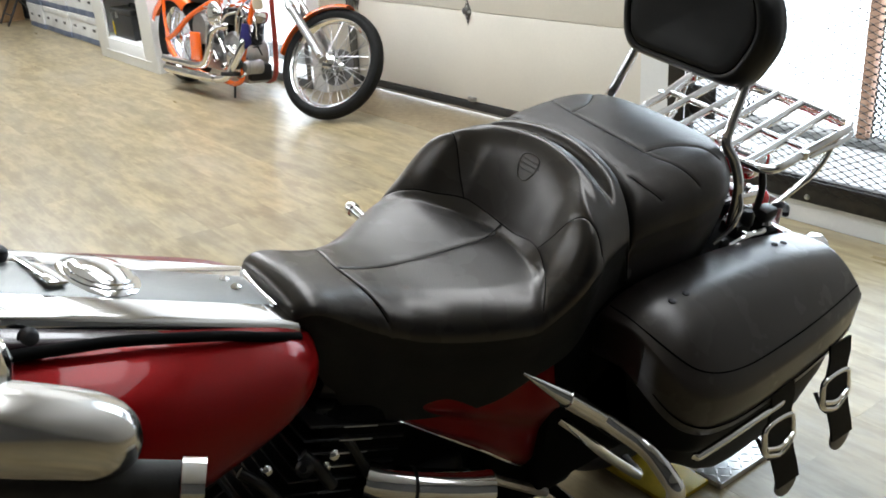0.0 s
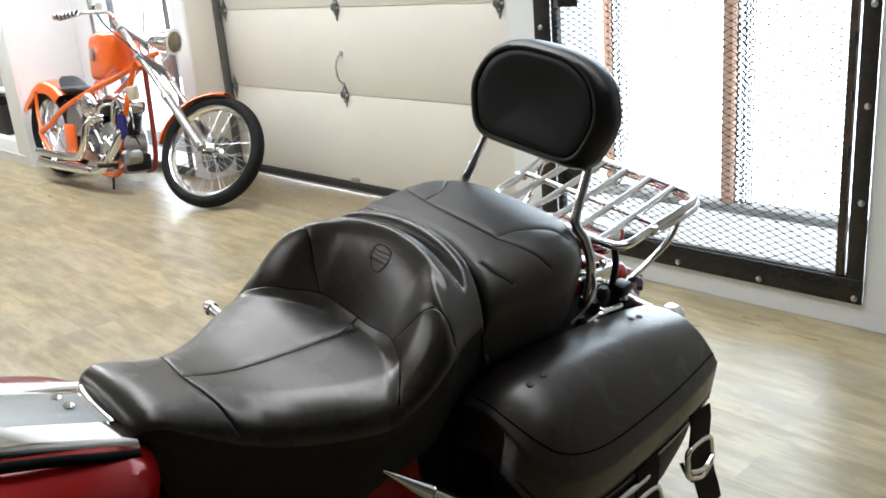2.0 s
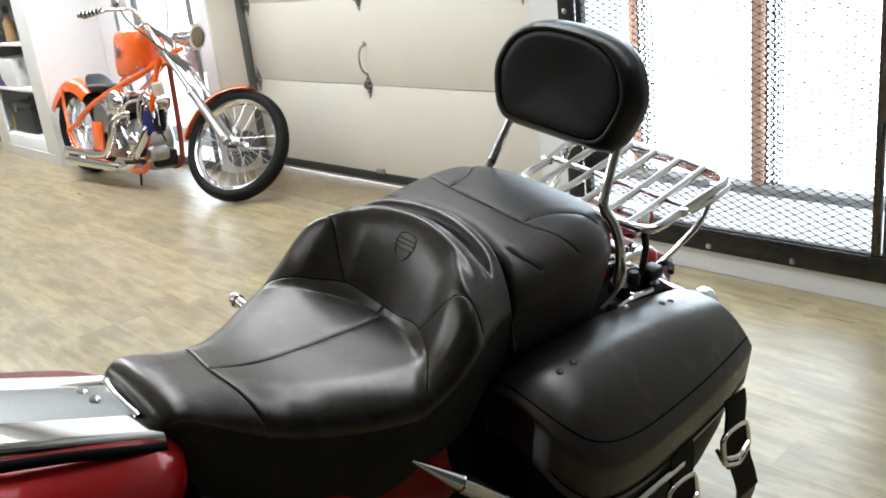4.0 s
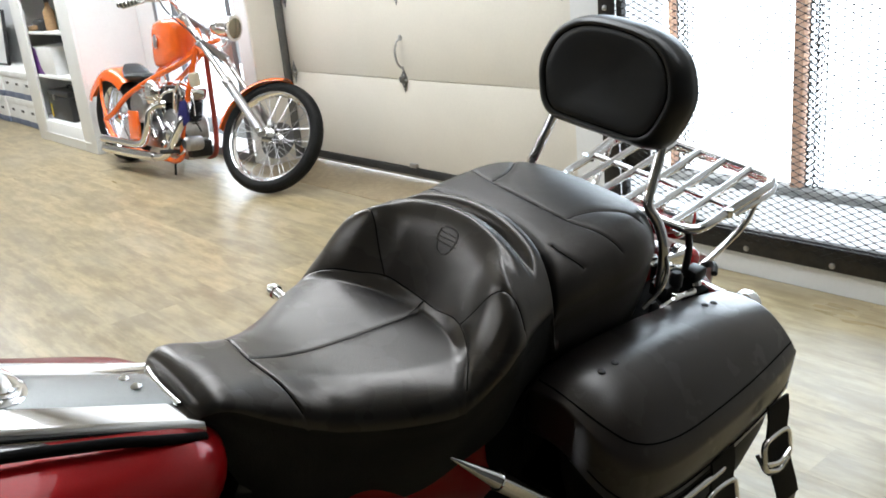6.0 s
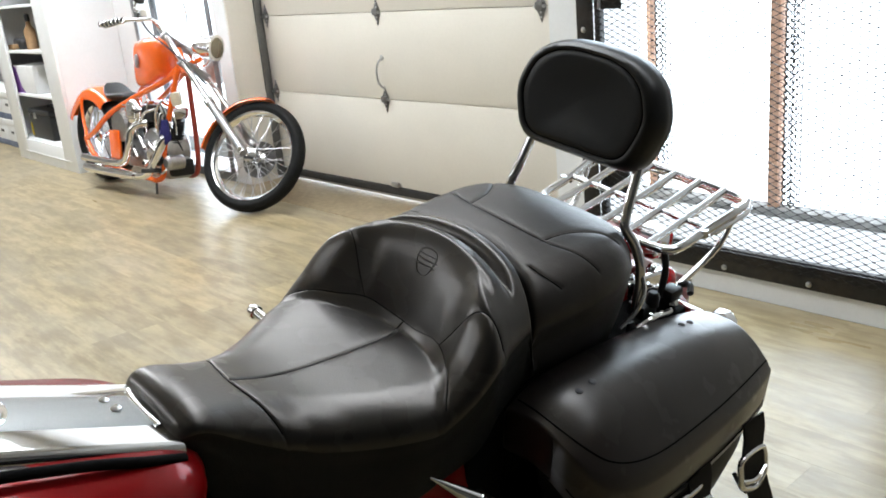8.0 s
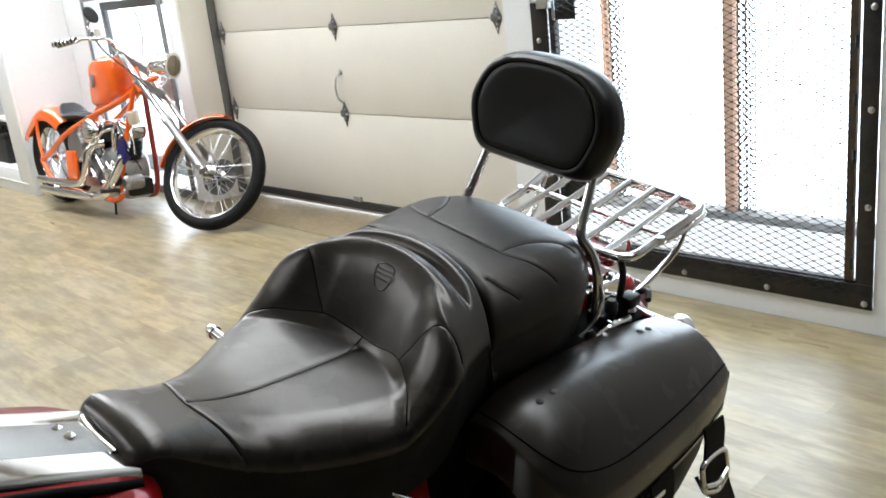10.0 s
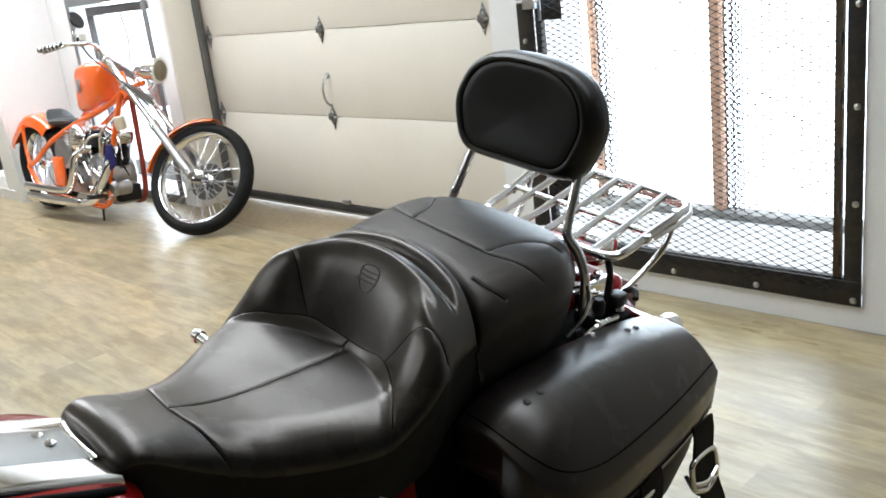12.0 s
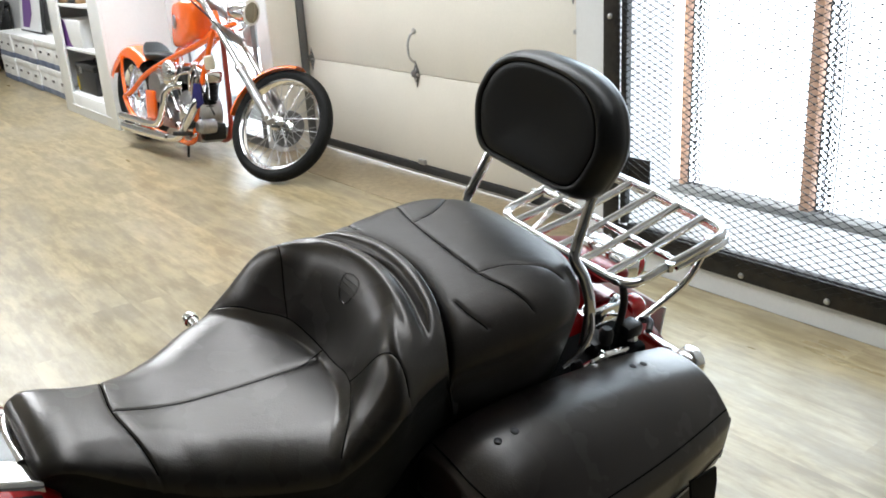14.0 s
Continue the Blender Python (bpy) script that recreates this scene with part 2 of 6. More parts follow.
solid("sill", box(-1.333, 0.028, WY + 0.09, 2.4515, 0.094, 0.112, 0.003), CONC, "pale concrete sill in the gate opening", "sill")
solid("kerb", box(-2.2, 1.2, 2.701, 2.80, 0.0, 0.145, 0.008), KERB, "grey concrete kerb under the outer posts", "kerb")
solid("step", box(-2.2, 1.2, 2.452, 2.70, 0.0, 0.112, 0.003), CONC, "pale concrete step outside the mesh gate", "step")

glow = bpy.data.materials.new("bright_overcast")
glow.use_nodes = True
gb = glow.node_tree.nodes["Principled BSDF"]
gb.inputs["Base Color"].default_value = (0.8, 0.8, 0.8, 1)
gb.inputs["Emission Color"].default_value = (0.80, 0.90, 1, 1)
gb.inputs["Emission Strength"].default_value = 4.2
solid("backdrop", box(-16, 6, 3.05, 3.15, -0.3, 6, 0), glow, "blank bright overcast distance outside", "backdrop")


# ---- garage door: four sections, hinges, handle, seal and track ----
def garage_door():
    door = tagged(new("garage_door"), "cream sectional garage door, closed, with galvanised hinges", "door", kind="structure")
    zs = [0.075, 0.588, 1.070, 1.56, 2.10]
    for z0, z1 in zip(zs, zs[1:]):
        part("panel", box(-4.26, -1.47, DY, DY + 0.045, z0 + 0.0015, z1 - 0.0015, 0.004), DOORP, door)
    part("backing", box(-4.25, -1.48, DY + 0.046, DY + 0.052, 0.08, 2.10, 0), DOORP, door)
    part("bottom_seal", box(-4.24, -1.48, DY - 0.004, DY + 0.04, 0.028, 0.0735, 0.004), RUBBER, door, "black rubber bottom seal")
    # pale strip stands in for the line of daylight below the door
    part("seal_light_strip", box(-4.24, -1.48, DY + 0.005, DY + 0.03, 0.012, 0.027, 0.002), GALV, door, "pale metal strip standing in for the light let in under the seal")
    leaf = [(0.0, 0.075), (0.012, 0.045), (0.03, 0.012), (0.03, -0.012), (0.012, -0.045), (0.0, -0.075), (-0.012, -0.045), (-0.03, -0.012), (-0.03, 0.012), (-0.012, 0.045)]
    for z in zs[1:-1]:
        for x in (-4.155, -2.985, -1.765):
            m = Matrix.Translation((x, DY - 0.001, z)) @ Matrix.Rotation(radians(90), 4, "X")
            h = part("hinge", moved(outline_solid(leaf, 0.003, 0.001), m), HINGE, door, "galvanised diamond-shaped hinge")
            part("hinge_block", box(x - 0.022, x + 0.022, DY - 0.022, DY - 0.0045, z - 0.016, z + 0.020, 0.004), HINGE, h, "dark hinge block")
            part("knuckle", tube([(x - 0.03, DY - 0.012, z), (x + 0.03, DY - 0.012, z)], 0.008, 10, curved=False), GALV, h)
            for dz in (0.05, -0.05, 0.028, -0.028):
                part("screw", lathe([(0.005, 0), (0.005, 0.003), (0.002, 0.005)], 8, along((x, DY - 0.003, z + dz), (x, DY - 0.1, z + dz))), STEEL, h)
    hx = -2.985
    part("pull_handle", join(tube([(hx, DY - 0.006, 0.815), (hx, DY - 0.03, 0.80), (hx - 0.004, DY - 0.045, 0.75), (hx, DY - 0.042, 0.69), (hx, DY - 0.02, 0.66), (hx, DY - 0.004, 0.652)], 0.006, 10),
         lathe([(0.016, 0), (0.016, 0.004), (0.006, 0.008)], 16, along((hx, DY, 0.82), (hx, DY - 1, 0.82)))), GALV, door, "bent steel pull handle")
    part("latch_bracket", box(-3.0, -2.94, DY - 0.02, DY - 0.001, 0.078, 0.105, 0.003), GALV, door, "small galvanised bottom bracket")
    part("slide_latch", join(box(-1.74, -1.56, DY - 0.03, DY - 0.012, 0.872, 0.892, 0.004), box(-1.60, -1.54, DY - 0.04, DY - 0.001, 0.85, 0.915, 0.004)), GALV, door, "galvanised slide latch")
    for x, s in ((-4.215, 1), (-1.485, -1)):
        part("track", box(x - 0.004 if s > 0 else x - 0.024, x + 0.024 if s > 0 else x + 0.004, DY - 0.055, DY - 0.004, 0.02, 2.1, 0.004), TRACK, door, "dull galvanised vertical door track")
    part("jamb_board", box(-4.219, -4.205, WY + 0.004, DY - 0.056, 0.0, 2.118, 0.002), DOORP, door, "cream painted jamb board")
    return door


garage_door()
solid("threshold", box(-4.22, -1.49, 1.90, DY + 0.14, -0.006, 0.0025, 0.001), THRESH, "brown worn threshold strip before the garage door", "threshold")


# ---- mesh security gate ----
def expanded_mesh(x0, x1, z0, z1, y, lwd=0.0535, swd=0.0248, strand=0.0029, deep=0.0026):
    """Expanded metal: zigzag strands that meet at the knuckles."""
    verts, faces = [], []
    rows = int((z1 - z0) / (swd / 2))
    cols = int((x1 - x0) / (lwd / 2))
    for r in range(rows):
        zc = z0 + r * swd / 2
        for c in range(cols):
            xa, xb = x0 + c * lwd / 2, x0 + (c + 1) * lwd / 2
            if (r + c) % 2:
                za, zb = zc, zc + swd / 2
            else:
                za, zb = zc + swd / 2, zc
            k = len(verts)
            d = deep / 2
            for f, h in ((0.0, 0.95 * strand), (0.17, 0.40 * strand), (0.83, 0.40 * strand), (1.0, 0.95 * strand)):
                px, pz = xa + (xb - xa) * f, za + (zb - za) * f
                verts += [(px, y - d, pz - h), (px, y + d, pz - h), (px, y + d, pz + h), (px, y - d, pz + h)]
            for g in (k, k + 4, k + 8):
                for a in range(4):
                    b = (a + 1) % 4
                    faces.append((g + a, g + b, g + 4 + b, g + 4 + a))
    me = bpy.data.meshes.new("mesh_panel")
    me.from_pydata(verts, [], faces)
    me.materials.append(MESH)
    return me


def bolt_head(x, y, z, r=0.011):
    return lathe([(r, 0), (r, 0.002), (r * 0.9, 0.005), (r * 0.5, 0.0075), (0.001, 0.008)], 14, along((x, y, z), (x, y - 1, z)))


def mesh_gate():
    gate = tagged(new("gate_1"), "black steel security gate with expanded mesh and bolted frame, closed", "gate", kind="structure")
    fy = WY - 0.004
    part("frame_bottom", box(-1.335, 0.03, fy - 0.006, fy, 0.086, 0.172, 0.002), GATE, gate)
    part("frame_left", box(-1.335, -1.252, fy - 0.006, fy, 0.1725, 2.25, 0.002), GATE, gate)
    part("frame_right", box(-0.022, 0.03, fy - 0.006, fy, 0.1725, 2.25, 0.002), GATE, gate)
    part("frame_top", box(-1.335, 0.03, fy - 0.006, fy, 2.2505, 2.33, 0.002), GATE, gate)
    # the angle iron's inner legs and the leaf
    part("leaf_stile", box(-0.068, -0.044, fy + 0.004, fy + 0.03, 0.176, 2.25, 0.002), RUSTY, gate, "rust-stained steel stile")
    part("leaf_stile", box(-0.031, -0.0225, fy + 0.004, fy + 0.03, 0.176, 2.25, 0.002), GATE, gate)
    part("leaf_stile", box(-1.250, -1.222, fy + 0.002, fy + 0.03, 0.176, 2.25, 0.002), GATE, gate)
    part("leaf_rail", box(-1.22, -0.0225, fy + 0.012, fy + 0.04, 0.150, 0.176, 0.002), GATE, gate)
    for z in (0.24, 0.42, 0.60, 0.78, 0.96, 1.14):
        part("hinge", tube([(-0.043, fy - 0.001, z - 0.02), (-0.043, fy - 0.001, z + 0.02)], 0.006, 10, curved=False), GATE, gate)
    me = expanded_mesh(-1.262, -0.034, 0.132, 2.25, fy - 0.0085)
    tagged(part("mesh_panel", me, MESH, gate), "dark expanded steel mesh", kind="stuff")
    for x in (-1.295, -0.995, -0.664, -0.332, 0.005):
        part("bolt", bolt_head(x, fy - 0.006, 0.107), STEEL, gate, "round bolt head")
    for z in (0.437, 0.75, 1.06, 1.37, 1.69, 2.0):
        part("bolt", bolt_head(0.008, fy - 0.006, z), STEEL, gate)
        part("bolt", bolt_head(-1.30, fy - 0.006, z + 0.24), STEEL, gate)
    part("lock_plate", box(-1.245, -1.113, fy - 0.004, fy + 0.001, 1.068, 1.24, 0.002), GATE, gate, "dark steel lock plate")
    part("lock_plate", box(-1.245, -1.113, fy + 0.018, fy + 0.024, 0.32, 0.45, 0.002), GATE, gate)
    lk = part("padlock_hasp", box(-1.285, -1.225, fy - 0.03, fy - 0.007, 1.115, 1.175, 0.004), GALV, gate, "galvanised hasp and bolt")
    part("hasp_bolt", join(tube([(-1.315, fy - 0.022, 1.145), (-1.215, fy - 0.022, 1.145), (-1.205, fy - 0.022, 1.135), (-1.205, fy - 0.022, 1.07)], 0.006, 10, per=4)), STEEL, lk)
    return gate


mesh_gate()


def post_strip(x0, wide, y, z0, z1):
    """A timber post with a strip of close wire beside it."""
    po = tagged(new("post"), "brown timber post with a strip of wire mesh outside the gate", "post", kind="structure")
    part("timber", box(x0, x0 + wide, y, y + 0.05, z0, z1, 0.004), TIMBER, po)
    part("wire_strip", expanded_mesh(x0 + wide + 0.004, x0 + wide + 0.092, z0, z1, y + 0.03, 0.0295, 0.030, 0.0078), MESH, po, "close dark wire mesh strip")
    for x in (0.014, 0.046, 0.090):
        part("edge_wire", tube([(x0 + wide + x, y + 0.026, z0), (x0 + wide + x, y + 0.026, z1)], 0.0028, 6, curved=False), MESH, po)


post_strip(-0.880, 0.046, 2.72, 0.146, 2.3)
post_strip(-1.502, 0.022, 2.72, 0.146, 2.3)


# ---- narrow window behind the chopper ----
def side_window():
    win = tagged(new("window_1"), "narrow window with a grey steel security frame", "window", kind="structure")
    fy = WY - 0.004
    part("window_frame", join(box(-5.60, -4.42, fy - 0.006, fy, 1.362, 1.418, 0.002), box(-5.60, -5.555, fy - 0.006, fy, 0.06, 1.3615, 0.002),
         box(-4.462, -4.398, fy - 0.006, fy, 0.06, 1.3615, 0.002), box(-5.60, -4.398, fy - 0.006, fy, 0.0, 0.0595, 0.002)), FRAMEP, win, "grey steel outer frame")
    part("inner_frame", join(box(-5.53, -4.49, WY + 0.10, WY + 0.14, 1.285, 1.345, 0.002), box(-5.53, -5.49, WY + 0.10, WY + 0.14, 0.06, 1.2845, 0.002),
         box(-4.53, -4.49, WY + 0.10, WY + 0.14, 0.06, 1.2845, 0.002)), FRAMEP, win, "inner grey frame")
    part("control_box", box(-4.66, -4.47, WY + 0.02, WY + 0.09, 0.66, 0.98, 0.006), GALV, win, "grey metal box in the window's corner")
    glass = bpy.data.materials.new("window_glass")
    glass.use_nodes = True
    g = glass.node_tree.nodes["Principled BSDF"]
    g.inputs["Transmission Weight"].default_value, g.inputs["Roughness"].default_value, g.inputs["IOR"].default_value = 1.0, 0.0, 1.45
    pane = part("pane", box(-5.49, -4.53, WY + 0.116, WY + 0.122, 0.06, 1.285, 0), glass, win, "clear glass pane")
    pane.visible_shadow = False
    # thin wires hang in the window
    part("hanging_cord", tube([(-4.95, WY + 0.08, 1.28), (-4.93, WY + 0.09, 1.1), (-4.97, WY + 0.08, 0.9), (-4.92, WY + 0.08, 0.7)], 0.008, 6), GALV, win, "pale hanging cord")
    part("hanging_cord", tube([(-4.83, WY + 0.08, 1.28), (-4.86, WY + 0.09, 1.05), (-4.82, WY + 0.08, 0.85), (-4.85, WY + 0.08, 0.65)], 0.006, 6), GALV, win)


side_window()


# ---- bookcase, boxes ----
def bookcase():
    bc = tagged(new("bookcase"), "tall white painted bookcase, half filled, built against the wall", "bookcase")
    x0, x1, y0 = -7.33, -5.935, 1.52
    part("side_panel", box(x1 - 0.022, x1, y0 + 0.0225, WY - 0.002, 0, 2.3, 0.002), SHELF, bc)
    part("side_panel", box(x0, x0 + 0.022, y0 + 0.0225, WY - 0.002, 0, 2.3, 0.002), SHELF, bc)
    part("back_panel", box(x0 + 0.023, x1 - 0.023, WY - 0.02, WY - 0.004, 0.0, 2.3, 0.001), SHELF, bc)
    part("front_stile", box(x1 - 0.262, x1, y0, y0 + 0.022, 0, 2.3, 0.003), SHELF, bc)
    part("front_stile", box(x0, x0 + 0.26, y0, y0 + 0.022, 0, 2.3, 0.003), SHELF, bc)
    part("plinth", box(x0 + 0.261, x1 - 0.263, y0, y0 + 0.022, 0, 0.185, 0.003), SHELF, bc)
    part("plinth_moulding", box(x0 + 0.20, x1 - 0.12, y0 - 0.006, y0 - 0.0005, 0.075, 0.085, 0.002), SHELF, bc)
    for z in (0.17, 0.55, 0.905, 1.26, 1.62, 1.98):
        part("shelf", box(x0 + 0.023, x1 - 0.023, y0 + 0.023, WY - 0.021, z, z + 0.022, 0.002), SHELF, bc)


bookcase()
PURPLE = surface("purple_print", (0.12, 0.03, 0.22), 0.4, grain=0.1)
CARTON = surface("white_carton", (0.74, 0.74, 0.73), 0.6, grain=0.03, dirt=0.15, dirt_scale=8)
BAND = surface("slate_band", (0.14, 0.17, 0.25), 0.6, grain=0.15, grain_scale=30, dirt=0.3)
KRAFT = surface("brown_card", (0.36, 0.22, 0.11), 0.75, grain=0.12)
PLASTIC = surface("black_plastic", (0.02, 0.02, 0.021), 0.5, grain=0.3, dirt=0.3)
YELLOW = surface("yellow_paint", (0.62, 0.45, 0.02), 0.45, grain=0.1, dirt=0.3)


def tool_case(x, y, z):
    """A lidded case with a handle, a latch and a label."""
    t = thing("tool_case", "black plastic tool case with a yellow label on a bookcase shelf", "tool case", (x, y, z))
    part("body", box(x - 0.25, x + 0.25, y - 0.11, y + 0.11, z, z + 0.20, 0.012), PLASTIC, t)
    part("lid", box(x - 0.255, x + 0.255, y - 0.115, y + 0.115, z + 0.2005, z + 0.25, 0.014), PLASTIC, t)
    part("handle", tube([(x - 0.06, y, z + 0.25), (x - 0.05, y, z + 0.275), (x + 0.05, y, z + 0.275), (x + 0.06, y, z + 0.25)], 0.008, 8), PLASTIC, t)
    part("latch", box(x - 0.1, x - 0.06, y - 0.125, y - 0.111, z + 0.17, z + 0.22, 0.003), STEEL, t)
    part("label_plate", box(x - 0.24, x - 0.21, y - 0.114, y - 0.1105, z + 0.02, z + 0.13, 0.001), YELLOW, t, "yellow label")


tool_case(-6.76, 1.68, 0.193)
bx = thing("printed_box", "white cardboard box with a purple printed corner", "box", (-6.90, 1.68, 0.573))
part("carton", box(-7.12, -6.64, 1.56, 1.80, 0.573, 0.80, 0.004), CARTON, bx)
part("printed_side", box(-7.22, -7.1205, 1.56, 1.80, 0.573, 0.80, 0.003), PLASTIC, bx, "dark printed end")
part("purple_print", moved(outline_solid([(0, 0), (0.2, 0), (0.13, 0.06), (0.07, 0.21), (0, 0.22)], 0.002, 0), Matrix.Translation((-7.119, 1.559, 0.575)) @ Matrix.Rotation(radians(90), 4, "X")), PURPLE, bx, "purple printed sweep")
sp = thing("spray_bottle", "tan plastic bottle with a black top on a shelf", "bottle", (-6.74, 1.64, 0.928))
part("bottle", lathe([(0.04, 0), (0.045, 0.01), (0.045, 0.15), (0.02, 0.19), (0.016, 0.22)], 20, Matrix.Translation((-6.74, 1.64, 0.928))), KRAFT, sp)
part("cap", lathe([(0.02, 0.2205), (0.02, 0.27), (0.012, 0.28)], 16, Matrix.Translation((-6.74, 1.64, 0.928))), PLASTIC, sp, "black cap")
cl = thing("tool_pouch", "dark tool pouch lying on a shelf", "pouch", (-6.92, 1.63, 0.928))
part("pouch", box(-7.02, -6.82, 1.57, 1.69, 0.928, 1.02, 0.03, 3), PLASTIC, cl)
part("strap", box(-6.97, -6.87, 1.555, 1.572, 0.94, 0.975, 0.006), KRAFT, cl, "tan strap")
kb = thing("small_carton", "small brown cardboard box on a shelf", "box", (-7.12, 1.64, 0.928))
part("carton", box(-7.18, -7.06, 1.58, 1.70, 0.928, 0.968, 0.004), KRAFT, kb)


def storage_box(x, y, z):
    t = thing("storage_box", "white cardboard storage box with a slate-blue band", "box", (x, y, z), "stacked storage boxes")
    part("carton", box(x - 0.152, x + 0.152, y, y + 0.36, z, z + 0.2, 0.004), CARTON, t)
    part("band", box(x - 0.1535, x + 0.1535, y - 0.0015, y + 0.36, z + 0.004, z + 0.06, 0.001), BAND, t, "slate-blue printed band")
    part("lid", box(x - 0.157, x + 0.157, y - 0.005, y + 0.365, z + 0.2005, z + 0.262, 0.004), CARTON, t)
    part("hand_hole", box(x - 0.04, x + 0.04, y - 0.003, y + 0.002, z + 0.13, z + 0.155, 0.001), PLASTIC, t, "dark hand hole")


for k in range(8):
    for z in (0.002, 0.266):
        storage_box(-7.93 - 0.325 * k + (0.012 if z > 0.1 else 0), 1.665 + 0.006 * ((k * 7) % 3), z)
pic = thing("wall_screen", "black-framed flat screen showing purple and white shapes", "screen", (-9.50, 1.86, 0.53))
part("frame", moved(box(-0.45, 0.45, -0.012, 0.02, 0.0, 0.56, 0.006), Matrix.Translation((-9.50, 1.86, 0.53)) @ Matrix.Rotation(radians(-6), 4, "X")), PLASTIC, pic)
part("panel", moved(box(-0.43, 0.43, -0.0145, -0.0125, 0.02, 0.54, 0), Matrix.Translation((-9.50, 1.86, 0.53)) @ Matrix.Rotation(radians(-6), 4, "X")), CARTON, pic, "white screen panel")
part("purple_shape", moved(outline_solid([(-0.3, 0.05), (-0.05, 0.05), (0.1, 0.2), (0.05, 0.5), (-0.25, 0.5)], 0.001, 0), Matrix.Translation((-9.50, 1.842, 0.53)) @ Matrix.Rotation(radians(84), 4, "X")), PURPLE, pic, "purple printed shape")

# clutter at the far end, past the stacked boxes
ch = thing("folding_chair", "black steel folding chair standing at the far end", "chair", (-10.75, 1.66, 0))
for dx in (-0.2, 0.2):
    part("front_leg", tube([(-10.75 + dx, 1.46, 0.0), (-10.75 + dx, 1.72, 0.46), (-10.75 + dx, 1.86, 0.84)], 0.013, 8, curved=False), PLASTIC, ch)
    part("rear_leg", tube([(-10.75 + 0.9 * dx, 1.90, 0.0), (-10.75 + 0.9 * dx, 1.56, 0.45)], 0.012, 8, curved=False), PLASTIC, ch)
part("seat", box(-10.96, -10.54, 1.46, 1.80, 0.451, 0.485, 0.012), PLASTIC, ch)
part("backrest", box(-10.94, -10.56, 1.80, 1.84, 0.66, 0.84, 0.012), PLASTIC, ch)
part("stretcher", tube([(-10.95, 1.52, 0.12), (-10.55, 1.52, 0.12)], 0.009, 8, curved=False), PLASTIC, ch)
kc = thing("brown_carton", "brown cardboard box standing open on the floor", "box", (-11.2, 1.62, 0))
part("carton", box(-11.40, -11.02, 1.46, 1.76, 0.0, 0.30, 0.004), KRAFT, kc)
part("flap", moved(box(-0.19, 0.19, -0.10, 0.0, 0.0, 0.004, 0.001), Matrix.Translation((-11.21, 1.458, 0.302)) @ pose(0, 0, 0, 35)), KRAFT, kc)
eq = thing("equipment_case", "tall black equipment case standing against the far wall", "case", (-11.45, 1.9, 0))
part("shell", box(-11.85, -11.05, 1.79, 2.01, 0.0, 0.74, 0.03, 3), PLASTIC, eq)
part("lid", box(-11.86, -11.04, 1.78, 2.02, 0.742, 0.80, 0.02, 3), PLASTIC, eq)
part("grip", tube([(-11.55, 1.775, 0.62), (-11.53, 1.75, 0.62), (-11.37, 1.75, 0.62), (-11.35, 1.775, 0.62)], 0.009, 8), STEEL, eq, "steel grip")

# ---- the red touring motorcycle ----
PAD = leather("pad_vinyl", (0.003, 0.003, 0.0031), 0.33, 420, 0.2, spec=0.5)
PILL = leather("pillion_leather", (0.0085, 0.0076, 0.0070), 0.42, 420, 0.3, spec=0.45, coat=0.06, tint=(1.0, 0.93, 0.88))
POLISH = surface("polished_aluminium", (0.66, 0.64, 0.61), 0.16, 1.0, grain=0.08, grain_scale=20, dirt=0.3, dirt_scale=14)
MATTE = surface("matte_black", (0.004, 0.004, 0.004), 0.8, grain=0.3, dirt=0.3, spec=0.08)
# darker copy of the bag leather, with the shade below the lid in its colour
BAG_SHADE = leather("shaded_bag_leather", (0.0045, 0.0042, 0.004), 0.55, 380, 0.25, spec=0.09)
RIVET = surface("dark_rivet", (0.06, 0.06, 0.065), 0.4, 0.6, grain=0.1)
# plum grey holds the shade and the reflected wall on the red tank
SHEEN_RED = surface("red_with_sheen", (0.035, 0.018, 0.024), 0.25, grain=0.1, grain_scale=40, coat=0.9)
CLEAR = surface("clear_lens", (0.8, 0.78, 0.75), 0.08, 0.2, grain=0.05)
# it leans on its side stand; x is the bike's left, y its rear, z up
bike = thing("touring_motorcycle", "dark red touring motorcycle with a black two-up seat and leather saddlebags", "motorcycle",
             turn=Matrix.Translation((-0.157, 0, 0)) @ Matrix.Rotation(radians(11), 4, "Y"))


def interp(table, y):
    ys = [r[0] for r in table]
    return [float(np.interp(y, ys, [r[k] for r in table])) for k in range(1, len(table[0]))]


def ease(table, y):
    """Smooth values between the rows of a table."""
    if y <= table[0][0]:
        return list(table[0][1:])
    if y >= table[-1][0]:
        return list(table[-1][1:])
    i = max(k for k in range(len(table) - 1) if table[k][0] <= y)
    a, b = table[i], table[i + 1]
    p, q = table[max(0, i - 1)], table[min(len(table) - 1, i + 2)]
    t = (y - a[0]) / (b[0] - a[0])
    out = []
    for k in range(1, len(a)):
        ma = (b[k] - p[k]) / max(1e-6, b[0] - p[0]) * (b[0] - a[0])
        mb = (q[k] - a[k]) / max(1e-6, q[0] - a[0]) * (b[0] - a[0])
        out.append((2 * t**3 - 3 * t**2 + 1) * a[k] + (t**3 - 2 * t**2 + t) * ma + (-2 * t**3 + 3 * t**2) * b[k] + (t**3 - t**2) * mb)
    return out


def step(t):
    t = min(1.0, max(0.0, t))
    return t * t * (3 - 2 * t)


